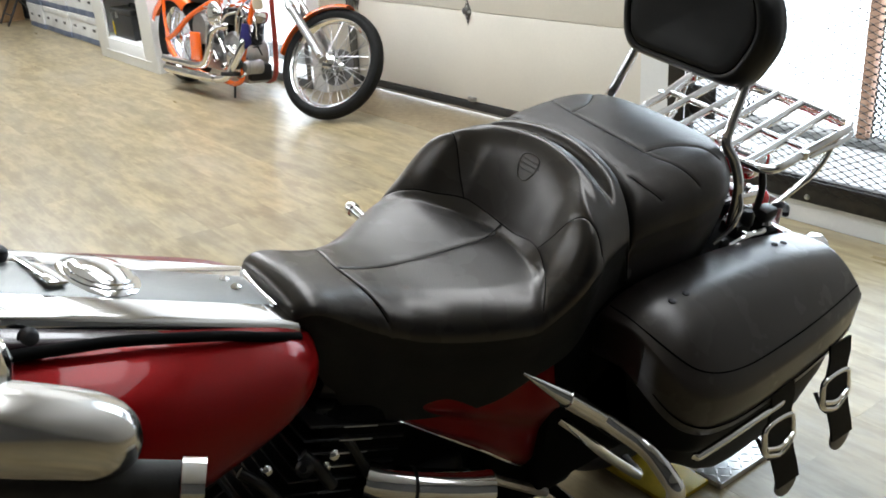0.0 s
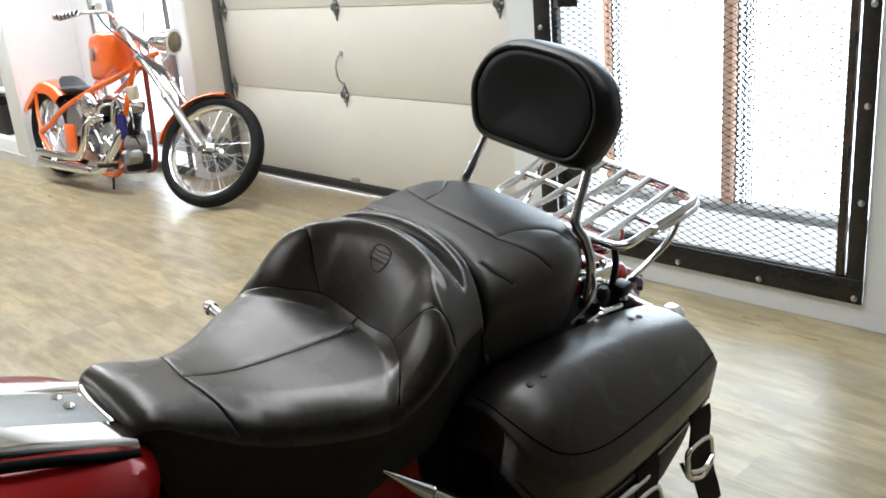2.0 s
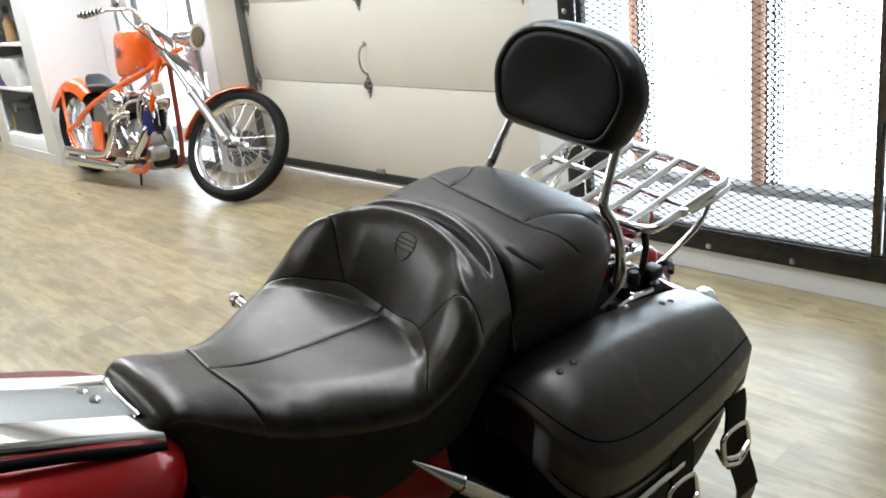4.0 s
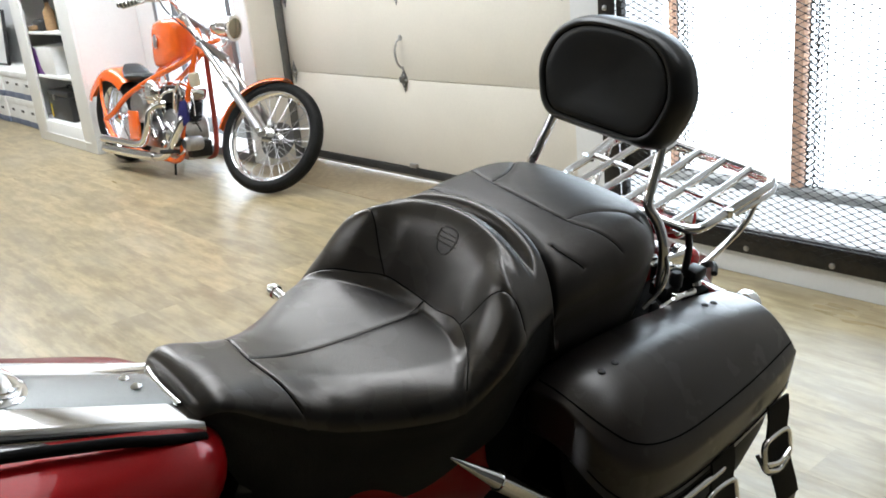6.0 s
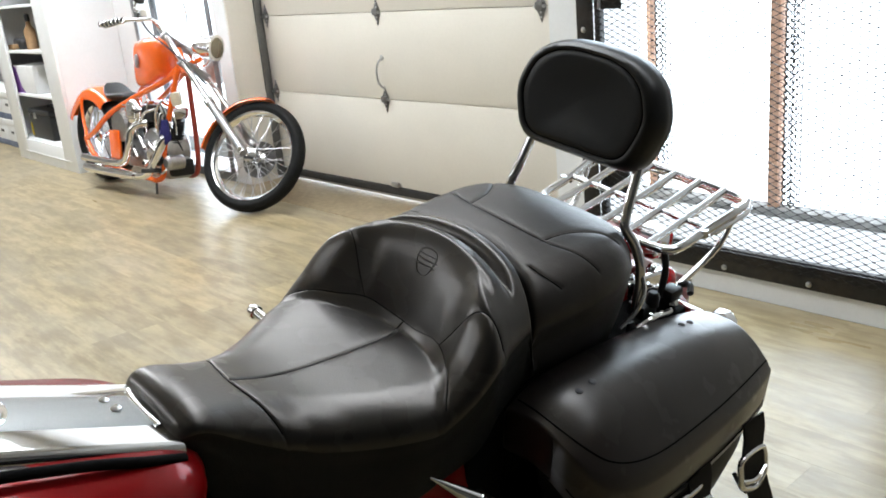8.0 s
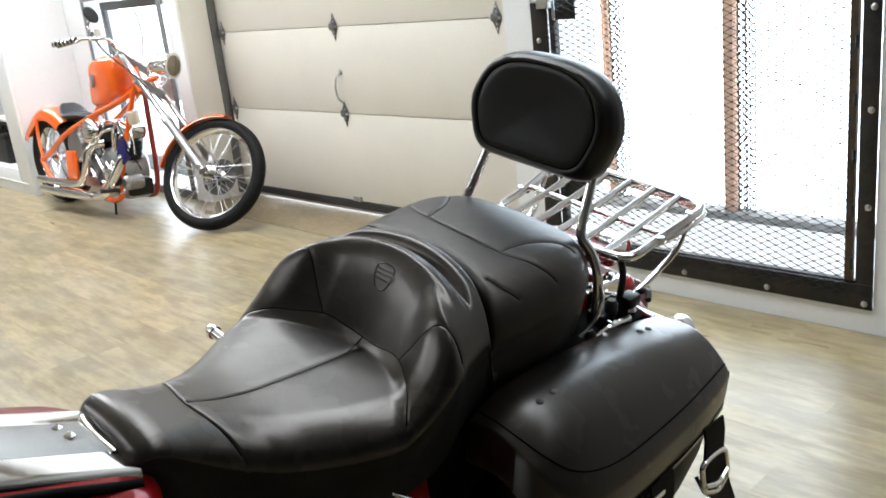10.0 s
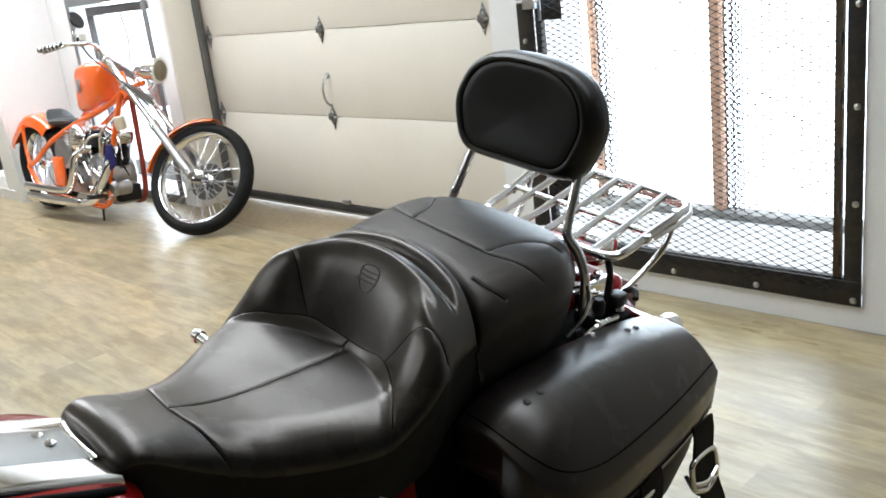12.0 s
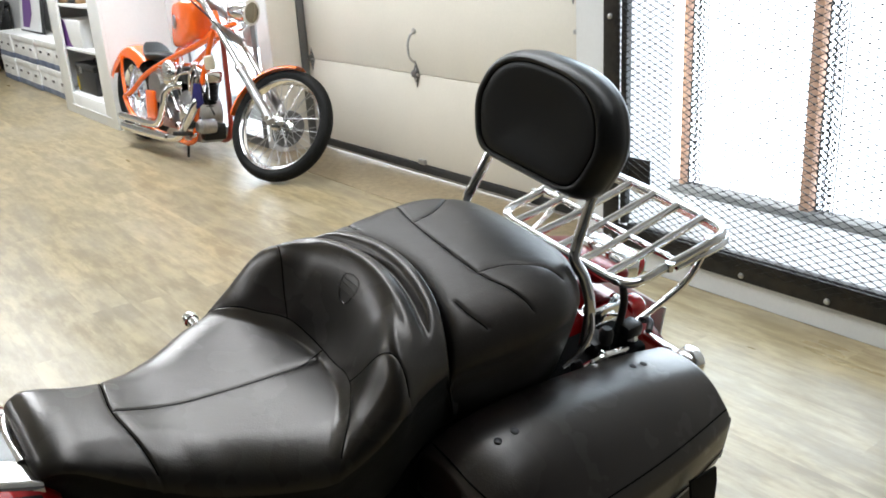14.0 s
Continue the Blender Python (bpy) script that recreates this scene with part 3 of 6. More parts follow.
def seam_depth(x, y, seams, width=0.0022, depth=0.0026):
    """How deep the sewn lines draw the cover in at a place of the plan, and how the cover puffs beside them."""
    best = 1.0
    for line in seams:
        for (ax, ay), (bx, by) in zip(line, line[1:]):
            dx, dy = bx - ax, by - ay
            t = min(1.0, max(0.0, ((x - ax) * dx + (y - ay) * dy) / (dx * dx + dy * dy)))
            best = min(best, math.hypot(x - ax - t * dx, y - ay - t * dy))
    return depth * math.exp(-(best / width) ** 2) + 0.4 * depth * math.exp(-(best / 0.010) ** 2)


def plan_curve(pts, per=6):
    return [(v.x, v.y) for v in smooth_path([(x, y, 0) for x, y in pts], per)]


def edge_radius(edge, w, y):
    """Tighter at the seat's nose."""
    return min(edge, 0.6 * w) * (0.4 + 0.6 * step((y + 0.434) / 0.12))


def cushion(ys, table, top, seams, edge=0.05, nt=110, skirt_in=0.02, nskirt=12, drop=0.8, bow=None):
    """Rows of points of an upholstered cushion: top(x, y) gives its height; table: y, half width, lower edge."""
    rows = []
    for y in ys:
        w, low = ease(table, y)
        half = []
        r = edge_radius(edge, w, y)
        for k in range(nt // 2 + 1):
            s = k / (nt // 2)
            x = w * math.sin(s * math.pi / 2) if s < 1 else w
            fall = 0.0
            if x > w - r:
                q = (x - (w - r)) / r
                fall = r * drop * (1 - math.sqrt(max(0.0, 1 - q * q)))
            half.append((x, fall))
        row = []
        right = []
        for x, fall in half:
            right.append((x, top(x, y) - fall - seam_depth(x, y, seams)))
        zedge = right[-1][1]
        for k in range(1, nskirt + 1):
            t = k / nskirt
            inn = skirt_in * t - 0.003 * math.sin(math.pi * t)
            groove = 0.002 * math.exp(-((t - 0.16) / 0.05) ** 2)
            right.append((w - inn - groove, zedge + (low - zedge) * t))
        left = []
        for x, fall in half:
            left.append((-x, top(-x, y) - fall - seam_depth(-x, y, seams)))
        zl = left[-1][1]
        for k in range(1, nskirt + 1):
            t = k / nskirt
            inn = skirt_in * t - 0.003 * math.sin(math.pi * t)
            groove = 0.002 * math.exp(-((t - 0.16) / 0.05) ** 2)
            left.append((-(w - inn - groove), zl + (low - zl) * t))
        row = [Vector((x, y + (bow(x, y) if bow else 0.0), z)) for x, z in list(reversed(left)) + right[1:]]
        rows.append(row)
    return rows


SEAT_TABLE = [(-0.446, 0.068, 0.745), (-0.440, 0.080, 0.738), (-0.425, 0.088, 0.718), (-0.40, 0.093, 0.652), (-0.36, 0.102, 0.578), (-0.31, 0.120, 0.542), (-0.22, 0.166, 0.540),
              (-0.15, 0.205, 0.564), (-0.09, 0.226, 0.600), (-0.03, 0.234, 0.622), (0.03, 0.230, 0.642), (0.08, 0.218, 0.66), (0.12, 0.206, 0.67), (0.165, 0.196, 0.68)]
PAN = [(-0.446, 0.776), (-0.444, 0.785), (-0.438, 0.794), (-0.429, 0.800), (-0.416, 0.803), (-0.396, 0.800), (-0.37, 0.791), (-0.32, 0.774), (-0.27, 0.757), (-0.22, 0.747), (-0.13, 0.740), (-0.05, 0.738), (0.2, 0.738)]


def seat_bow(x, y):
    """How far the bolster's back wraps forward at the sides."""
    return -0.048 * min(1.2, (x / 0.2) ** 2) * step((y + 0.06) / 0.17)


def pillion_bow(x, y):
    return -0.048 * min(1.2, (x / 0.2) ** 2) * (1 - step((y - 0.150) / 0.08))


def seat_top(x, y):
    z = ease(PAN, y)[0]
    u = x / 0.2
    z -= 0.010 * (x / 0.085) ** 2 * (1 - step((y + 0.40) / 0.16))
    z += 0.016 * step((y + 0.28) / 0.2) * min(1.0, u * u)
    front = -0.008 - 0.085 * u * u
    front -= 0.018 * step((abs(u) - 0.45) / 0.4)
    t = min(1.0, max(0.0, (y - front) / (0.088 + 0.062 * u * u)))
    soft = step((abs(u) - 0.40) / 0.35)
    rise = (0.45 + 0.55 * soft) * step(t) + 0.55 * (1 - soft) * t * (2 - t)
    z += rise * (0.148 - 0.055 * min(1.3, u * u))
    # the roll behind the bolster's crest
    inner = 1 - step((abs(u) - 0.62) / 0.3)
    z += inner * (0.004 * math.exp(-(((y - 0.078) / 0.012) ** 2)) + 0.003 * math.exp(-(((y - 0.126) / 0.010) ** 2)))
    z -= inner * 0.014 * math.exp(-(((y - 0.106) / 0.0075) ** 2))
    z -= 0.085 * step((y - 0.136) / 0.022)
    return z


horseshoe = plan_curve([(-0.245, -0.115), (-0.205, -0.085), (-0.168, -0.056), (-0.105, -0.014), (-0.04, 0.0), (0.03, -0.001), (0.108, -0.014), (0.170, -0.056), (0.205, -0.088), (0.245, -0.125)])



def skirted(ob, nt, nskirt, grid):
    """Gives the sides below the piping their own vinyl."""
    ob.data.materials.append(SKIRT)
    nc = len(grid[0]) - 1
    for i, f in enumerate(ob.data.polygons):
        j = i % nc
        if i < nc * (len(grid) - 1) and (j < nskirt or j > nc - nskirt - 1):
            f.material_index = 1


SEAT_SEAMS = [horseshoe, plan_curve([(0, -0.325), (0.0, -0.2), (0.0, 0.0)]),
              plan_curve([(-0.125, -0.305), (-0.05, -0.319), (0, -0.325), (0.05, -0.319), (0.125, -0.305)]),
              plan_curve([(0.108, -0.014), (0.150, 0.008), (0.19, 0.038), (0.235, 0.056)]), plan_curve([(-0.088, -0.009), (-0.118, 0.005), (-0.148, 0.024), (-0.185, 0.046), (-0.235, 0.058)])]
ys = [-0.446 + 0.001 * k for k in range(18)] + [-0.428 + 0.0034 * k for k in range(23)] + [-0.349 + 0.0015 * k for k in range(40)] + [-0.289 + 0.0035 * k for k in range(38)] + [-0.156 + 0.002 * k for k in range(53)] + [-0.05 + 0.003 * k for k in range(37)] + [0.0615 + 0.0016 * k for k in range(66)]
rows = cushion(ys, SEAT_TABLE, seat_top, SEAT_SEAMS, edge=0.085, drop=0.62, nt=230, bow=seat_bow)
seat = part("driver_seat", grid_mesh("seat", rows, SEAT, False, True), SEAT, bike, "black leather bucket seat with sewn panels", angle=60)
skirted(seat, 230, 12, rows)

PIL_TABLE = [(0.146, 0.200, 0.685), (0.165, 0.204, 0.685), (0.20, 0.209, 0.68), (0.26, 0.212, 0.68), (0.32, 0.204, 0.685), (0.37, 0.180, 0.70), (0.41, 0.146, 0.72), (0.437, 0.10, 0.745), (0.452, 0.04, 0.77)]
PILZ = [(0.146, 0.846), (0.151, 0.862), (0.163, 0.871), (0.19, 0.876), (0.25, 0.882), (0.31, 0.884), (0.36, 0.878), (0.40, 0.862), (0.432, 0.832), (0.452, 0.80)]


def pillion_top(x, y):
    return ease(PILZ, y)[0] - 0.009 * (x / 0.15) ** 2


PIL_SEAMS = [plan_curve([(-0.195, 0.262), (-0.14, 0.244), (-0.087, 0.230), (0.0, 0.220), (0.098, 0.220), (0.15, 0.234), (0.195, 0.255)]),
             plan_curve([(0.098, 0.220), (0.108, 0.27), (0.135, 0.315), (0.165, 0.34)]), plan_curve([(-0.087, 0.230), (-0.100, 0.285), (-0.135, 0.335), (-0.16, 0.36)]),
             plan_curve([(0.135, 0.167), (0.162, 0.175), (0.190, 0.190)]), plan_curve([(-0.135, 0.167), (-0.162, 0.175), (-0.190, 0.190)])]
rows = cushion([0.146 + 0.306 * k / 180 for k in range(181)], PIL_TABLE, pillion_top, PIL_SEAMS, nt=190, edge=0.07, drop=0.9, bow=pillion_bow)
pillion = part("passenger_seat", grid_mesh("pillion", rows, None, False, True), PILL, bike, "black leather passenger pad with sewn panels", angle=60)


def thread(name, seams, top, parent, table, edge, drop, bow):
    """The dark line where two panels are sewn together."""
    for line in seams:
        pts = []
        for x, y in line:
            w = ease(table, y)[0]
            if abs(x) > w - 0.006:
                continue
            r = edge_radius(edge, w, y)
            q = max(0.0, (abs(x) - (w - r)) / r)
            pts.append((x, y + bow(x, y), top(x, y) - r * drop * (1 - math.sqrt(max(0.0, 1 - q * q))) - seam_depth(x, y, seams) + 0.0004))
        if len(pts) > 2:
            part(name, tube(pts, 0.0011, 6, False, 2), STITCH, parent, "dark sewn seam")


thread("seam", SEAT_SEAMS, seat_top, seat, SEAT_TABLE, 0.085, 0.62, seat_bow)
thread("seam", PIL_SEAMS, pillion_top, pillion, PIL_TABLE, 0.07, 0.9, pillion_bow)


def on_seat(x, y, lift=0.0):
    return Vector((x, y + seat_bow(x, y), seat_top(x, y) + lift))


# pressed badge on the bolster: a plain shield crossed by bars
sc = [(-0.008, 0.0105), (0.008, 0.0105), (0.020, 0.0065), (0.019, -0.003), (0.009, -0.0105), (-0.009, -0.0105), (-0.019, -0.003), (-0.020, 0.0065)]
badge = tube([on_seat(0.002 + x, 0.046 + y, -0.0006) for x, y in sc], 0.0015, 6, True, 4)
for dy, half in ((-0.0035, 0.026), (0.0005, 0.026), (0.0045, 0.022)):
    badge = join(badge, tube([on_seat(0.002 + x * half, 0.046 + dy, -0.0005) for x in (-1, -0.5, 0, 0.5, 1)], 0.0013, 6, False, 3))
part("pressed_badge", badge, SEAT, seat, "pressed plain shield badge")


def pad_outline():
    """The backrest's rounded outline: wide at the top, drawn in below."""
    keys = [(0.0, 0.207), (0.055, 0.204), (0.105, 0.190), (0.142, 0.162), (0.163, 0.120), (0.166, 0.088), (0.156, 0.052), (0.141, 0.021), (0.114, 0.003), (0.06, 0.0), (0.0, 0.0)]
    pts = [(v.x, v.y) for v in smooth_path([(x, z, 0) for x, z in keys], 6)]
    return pts + [(-x, z) for x, z in reversed(pts[1:-1])]


def backrest(parent):
    """A stuffed pad with a sewn front panel."""
    o = pad_outline()
    cx, cz = 0.0, 0.105
    prof = [(0.02, 0.004), (0.3, 0.003), (0.5, 0.001), (0.70, -0.001), (0.79, -0.0012), (0.806, -0.0003), (0.815, 0.0012), (0.824, -0.0006), (0.84, -0.0026), (0.875, -0.003), (0.92, 0.002), (0.965, 0.012), (0.993, 0.026), (1.0, 0.036), (0.995, 0.0385), (0.999, 0.041), (0.985, 0.051), (0.95, 0.058), (0.5, 0.060), (0.02, 0.060)]
    rows = [[Vector((cx + (x - cx) * s, d, cz + (z - cz) * s)) for x, z in o] for s, d in prof]
    bm = grid_mesh("pad", rows, None, True, True)
    m = Matrix.Translation((0.0, 0.386, 0.958)) @ Matrix.Rotation(radians(-10), 4, "X")
    pad = part("backrest", moved(bm, m), PAD, parent, "black leather backrest pad with a sewn edge", angle=50)
    part("sewn_line", tube([m @ Vector((x * 0.815, 0.0008, cz + (z - cz) * 0.815)) for x, z in o[::2]], 0.0016, 6, True, 2), STITCH, pad, "dark sewn line")
    return pad


backrest(bike)
for s in (-1, 1):
    part("backrest_post", tube([(s * 0.122, 0.445, 1.0), (s * 0.126, 0.425, 0.95), (s * 0.133, 0.402, 0.895), (s * 0.140, 0.392, 0.865), (s * 0.158, 0.402, 0.835), (s * 0.176, 0.405, 0.79), (s * 0.182, 0.40, 0.72)], 0.0095, 12), CHROME, bike, "chrome backrest post")
    plate = outline_solid([(-0.02, 0), (0.03, 0.0), (0.032, 0.04), (0.012, 0.075), (-0.005, 0.10), (-0.02, 0.10), (-0.026, 0.05)], 0.006, 0.002)
    part("post_side_plate", moved(plate, Matrix.Translation((s * 0.187, 0.39, 0.60)) @ pose(0, 0, 0, 90, 0, 90)), BLACK, bike, "black docking side plate")
    part("docking_clamp", join(box(s * 0.16 - 0.02, s * 0.16 + 0.02, 0.43, 0.475, 0.66, 0.705, 0.006), lathe([(0.013, 0), (0.013, 0.02), (0.008, 0.028)], 16, pose(s * 0.175, 0.46, 0.70))), BLACK, bike, "black docking hardware")
    part("docking_bolt", lathe([(0.011, 0), (0.011, 0.01), (0.004, 0.014)], 12, along((s * 0.186, 0.445, 0.685), (s * 0.3, 0.445, 0.70))), CHROME, bike)


for s in (-1, 1):
    part("docking_block", join(box(s * 0.165 - 0.03, s * 0.165 + 0.03, 0.40, 0.56, 0.615, 0.672, 0.012), box(s * 0.15 - 0.022, s * 0.15 + 0.022, 0.47, 0.53, 0.66, 0.70, 0.008)), MATTE, bike, "black docking block")
    part("docking_latch", join(tube([(s * 0.188, 0.40, 0.675), (s * 0.196, 0.44, 0.690), (s * 0.192, 0.50, 0.682)], 0.006, 8), lathe([(0.012, 0), (0.014, 0.006), (0.010, 0.014), (0.002, 0.016)], 14, pose(s * 0.17, 0.535, 0.672))), CHROME, bike, "chrome docking latch")
    part("docking_washer", lathe([(0.004, 0.008), (0.013, 0.006), (0.015, 0)], 14, along((s * 0.196, 0.515, 0.645), (s * 0.3, 0.515, 0.66))), CHROME, bike, "chrome washer")
tail = part("tail_bracket", join(box(-0.115, 0.115, 0.47, 0.575, 0.672, 0.680, 0.003), box(-0.115, -0.085, 0.47, 0.585, 0.6805, 0.715, 0.006), box(0.085, 0.115, 0.47, 0.585, 0.6805, 0.715, 0.006)), CHROME, bike, "chrome rack bracket over the fender")
for x, y in ((0.1, 0.49), (0.1, 0.56), (-0.1, 0.49), (-0.1, 0.56)):
    part("bracket_bolt", lathe([(0.009, 0), (0.009, 0.006), (0.005, 0.010), (0.001, 0.0105)], 12, pose(x, y, 0.7152)), CHROME, tail)
for s in (-1, 1):
    part("docking_lever", join(tube([(s * 0.150, 0.54, 0.695), (s * 0.175, 0.555, 0.712), (s * 0.196, 0.548, 0.722), (s * 0.21, 0.53, 0.716)], 0.0065, 8), box(s * 0.172 - 0.016, s * 0.172 + 0.016, 0.505, 0.545, 0.690, 0.716, 0.006)), BLACK, bike, "black docking lever")
    part("seat_strap_ring", tube([(s * 0.190, 0.345, 0.70), (s * 0.200, 0.372, 0.728), (s * 0.196, 0.395, 0.758), (s * 0.178, 0.405, 0.79)], 0.0045, 8), CHROME, bike, "thin chrome seat strap rail")


# ---- luggage rack ----
def luggage_rack():
    hoop = [(-0.145, 0.505, 0.792), (-0.168, 0.53, 0.795), (-0.172, 0.60, 0.808), (-0.182, 0.70, 0.832), (-0.178, 0.735, 0.838), (-0.15, 0.752, 0.84), (0, 0.756, 0.842), (0.15, 0.752, 0.84), (0.178, 0.735, 0.838), (0.182, 0.70, 0.832), (0.172, 0.60, 0.808), (0.168, 0.53, 0.795), (0.145, 0.505, 0.792), (0.08, 0.50, 0.792), (-0.08, 0.50, 0.792)]
    rack = part("rack_hoop", tube(hoop, 0.0088, 12, True, 5), CHROME, bike, "chrome luggage rack hoop")
    low = [(-0.176, 0.62, 0.80), (-0.186, 0.70, 0.815), (-0.18, 0.748, 0.822), (-0.15, 0.766, 0.824), (0, 0.77, 0.826), (0.15, 0.766, 0.824), (0.18, 0.748, 0.822), (0.186, 0.70, 0.815), (0.176, 0.62, 0.80)]
    part("rack_lower_rail", tube(low, 0.006, 10, False, 5), CHROME, rack)
    for k in range(5):
        x = -0.12 + 0.06 * k
        part("rack_slat", tube([(x, 0.50, 0.794), (x, 0.58, 0.806), (x, 0.752, 0.842)], 0.0078, 10, False, 4), CHROME, rack)
    part("rack_crossbar", tube([(-0.174, 0.62, 0.812), (0.174, 0.62, 0.812)], 0.006, 10, curved=False), CHROME, rack)
    for s in (-1, 1):
        part("rack_strut", tube([(s * 0.182, 0.69, 0.826), (s * 0.18, 0.665, 0.775), (s * 0.172, 0.63, 0.74), (s * 0.165, 0.52, 0.695), (s * 0.165, 0.47, 0.68)], 0.0068, 10), CHROME, rack)
        part("rack_leg", tube([(s * 0.150, 0.512, 0.79), (s * 0.158, 0.515, 0.75), (s * 0.162, 0.505, 0.695)], 0.007, 10), BLACK, rack, "dark rack leg")
        for y, z in ((0.60, 0.808), (0.70, 0.832)):
            part("rack_bolt", lathe([(0.008, -0.008), (0.009, 0), (0.008, 0.0085)], 12, pose(s * 0.176, y, z)), CHROME, rack)


luggage_rack()


# ---- saddlebags ----
def saddlebag(side, parent):
    """A leather bag: a tapered body, a lid with a folded rim, sewn lines, straps with buckles, rivets and a trim bar."""
    body_sec = [(0.198, 0.33), (0.197, 0.45), (0.198, 0.60), (0.225, 0.63), (0.30, 0.64), (0.36, 0.61), (0.384, 0.56), (0.388, 0.50), (0.382, 0.42), (0.366, 0.355), (0.34, 0.325), (0.26, 0.315)]
    sm = smooth_path([(x, z, 0) for x, z in body_sec], 4, True)
    limit = [(0.050, 0.300), (0.054, 0.332), (0.062, 0.356), (0.078, 0.378), (0.105, 0.395), (0.14, 0.404), (0.20, 0.408), (0.30, 0.405), (0.40, 0.398), (0.50, 0.386), (0.57, 0.373), (0.592, 0.366)]
    rises = [(0.05, 0.13), (0.08, 0.115), (0.14, 0.075), (0.20, 0.03), (0.25, 0.006), (0.30, 0.0), (0.48, 0.01), (0.545, 0.025), (0.572, 0.04)]
    rows = []
    for y, s in ((0.0530, 0.02), (0.0530, 0.6), (0.0530, 0.985), (0.0545, 1.0), (0.058, 1.0), (0.064, 1.0), (0.072, 1.0), (0.082, 1.0), (0.095, 1.0), (0.115, 1.0), (0.14, 1.0), (0.17, 1.0), (0.20, 1.0), (0.25, 1.0), (0.3, 1.0),
                 (0.40, 1.0), (0.48, 0.98), (0.545, 0.94), (0.568, 0.88), (0.572, 0.5), (0.572, 0.02)):
        rise = interp(rises, y)[0]
        narrow = min(1.0, (ease(limit, y)[0] - 0.012 - 0.197) / 0.191)
        cx = 0.197 + 0.098 * narrow
        rows.append([Vector((side * (cx + (0.197 + (v.x - 0.197) * narrow - cx) * s), y, 0.50 + (v.y - 0.50) * s + rise * step((0.5 - v.y) / 0.15))) for v in sm])
    bag = part("saddlebag", grid_mesh("bag", rows, None, True, True), BAG_SHADE, parent, "black leather saddlebag body", angle=55)
    crown = [(0.05, 0.676), (0.09, 0.696), (0.13, 0.706), (0.20, 0.710), (0.30, 0.707), (0.40, 0.698), (0.46, 0.691), (0.52, 0.680), (0.60, 0.662)]

    def lid_z(x, y):
        d = x - 0.262
        return ease(crown, y)[0] - (5.4 * d * d if d > 0 else 2.5 * d * d)

    def lid_at(x, y, lift=0.0008):
        return Vector((side * x, y, lid_z(x, y) + lift))

    def across(y):
        xo = ease(limit, y)[0]
        pr = [(0.200, lid_z(0.20, y) - 0.060), (0.197, lid_z(0.197, y) - 0.055), (0.197, lid_z(0.197, y) - 0.012)]
        pr += [(0.20 + (xo - 0.206) * k / 26, lid_z(0.20 + (xo - 0.206) * k / 26, y)) for k in range(27)]
        ze = lid_z(xo, y)
        return pr + [(xo - 0.0025, ze - 0.001), (xo, ze - 0.005), (xo + 0.001, ze - 0.012), (xo + 0.0005, ze - 0.045), (xo, ze - 0.080), (xo - 0.003, ze - 0.084), (xo - 0.010, ze - 0.080)]
    first, last = across(0.050), across(0.592)
    low = 0.078
    ft = first[29][1]

    def flap(d):
        """Heights along the front edge, drawn down by d."""
        return [z if k < 3 else (max(z - d, first[-3][1]) if k < 30 else max(min(z, ft - d), first[-3][1])) for k, (x, z) in enumerate(first)]
    rows = [[Vector((side * x, y, z)) for (x, _), z in zip(first, flap(d))] for y, d in ((0.060, low + 0.003), (0.0510, low + 0.003), (0.0488, low - 0.004), (0.0485, 0.058), (0.0485, 0.040), (0.0485, 0.020), (0.0485, 0.007), (0.0495, 0.002))]
    for y in [0.0515, 0.053, 0.055, 0.058, 0.062, 0.067, 0.073, 0.08, 0.09, 0.10, 0.115, 0.13, 0.15] + [0.18 + 0.03 * k for k in range(14)] + [0.585, 0.590]:
        rows.append([Vector((side * x, y, z)) for x, z in across(y)])
    rows += [[Vector((side * x, 0.5925, z - 0.003)) for x, z in last], [Vector((side * x, 0.5935, z - 0.010)) for x, z in last],
             [Vector((side * x, 0.5935, z - 0.055 if 2 < k < 30 else z)) for k, (x, z) in enumerate(last)], [Vector((side * x, 0.586, z - 0.06 if 2 < k < 30 else z)) for k, (x, z) in enumerate(last)]]
    lid = part("bag_lid", grid_mesh("lid", rows, None, False, True), BAG, bag, "domed black leather lid with a folded rim", angle=45)
    # sewn lines run along the lid's edge
    line = [lid_at(0.206, 0.068), lid_at(0.25, 0.063), lid_at(0.30, 0.064), lid_at(0.340, 0.078), lid_at(0.368, 0.102), lid_at(0.385, 0.145), lid_at(0.392, 0.21), lid_at(0.390, 0.30), lid_at(0.383, 0.40), lid_at(0.371, 0.50), lid_at(0.356, 0.588)]
    part("sewn_line", tube(line, 0.0013, 6, False, 5), STITCH, lid, "dark sewn line")
    line = []
    for y in (0.0535, 0.058, 0.066, 0.08, 0.105, 0.14, 0.20, 0.30, 0.40, 0.50, 0.585):
        xo = ease(limit, y)[0]
        line.append(Vector((side * (xo + 0.0012), y, lid_z(xo, y) - 0.066)))
    part("sewn_line", tube(line, 0.0012, 6, False, 4), STITCH, lid)
    for x, y in ((0.276, 0.131), (0.275, 0.164), (0.244, 0.458), (0.246, 0.483)):
        p = lid_at(x, y, 0.0)
        part("rivet", lathe([(0.0065, -0.001), (0.0065, 0.0012), (0.004, 0.003), (0.001, 0.0034)], 12, Matrix.Translation(p) @ pose(0, 0, 0, 0, side * 4)), RIVET, lid, "small round rivet")
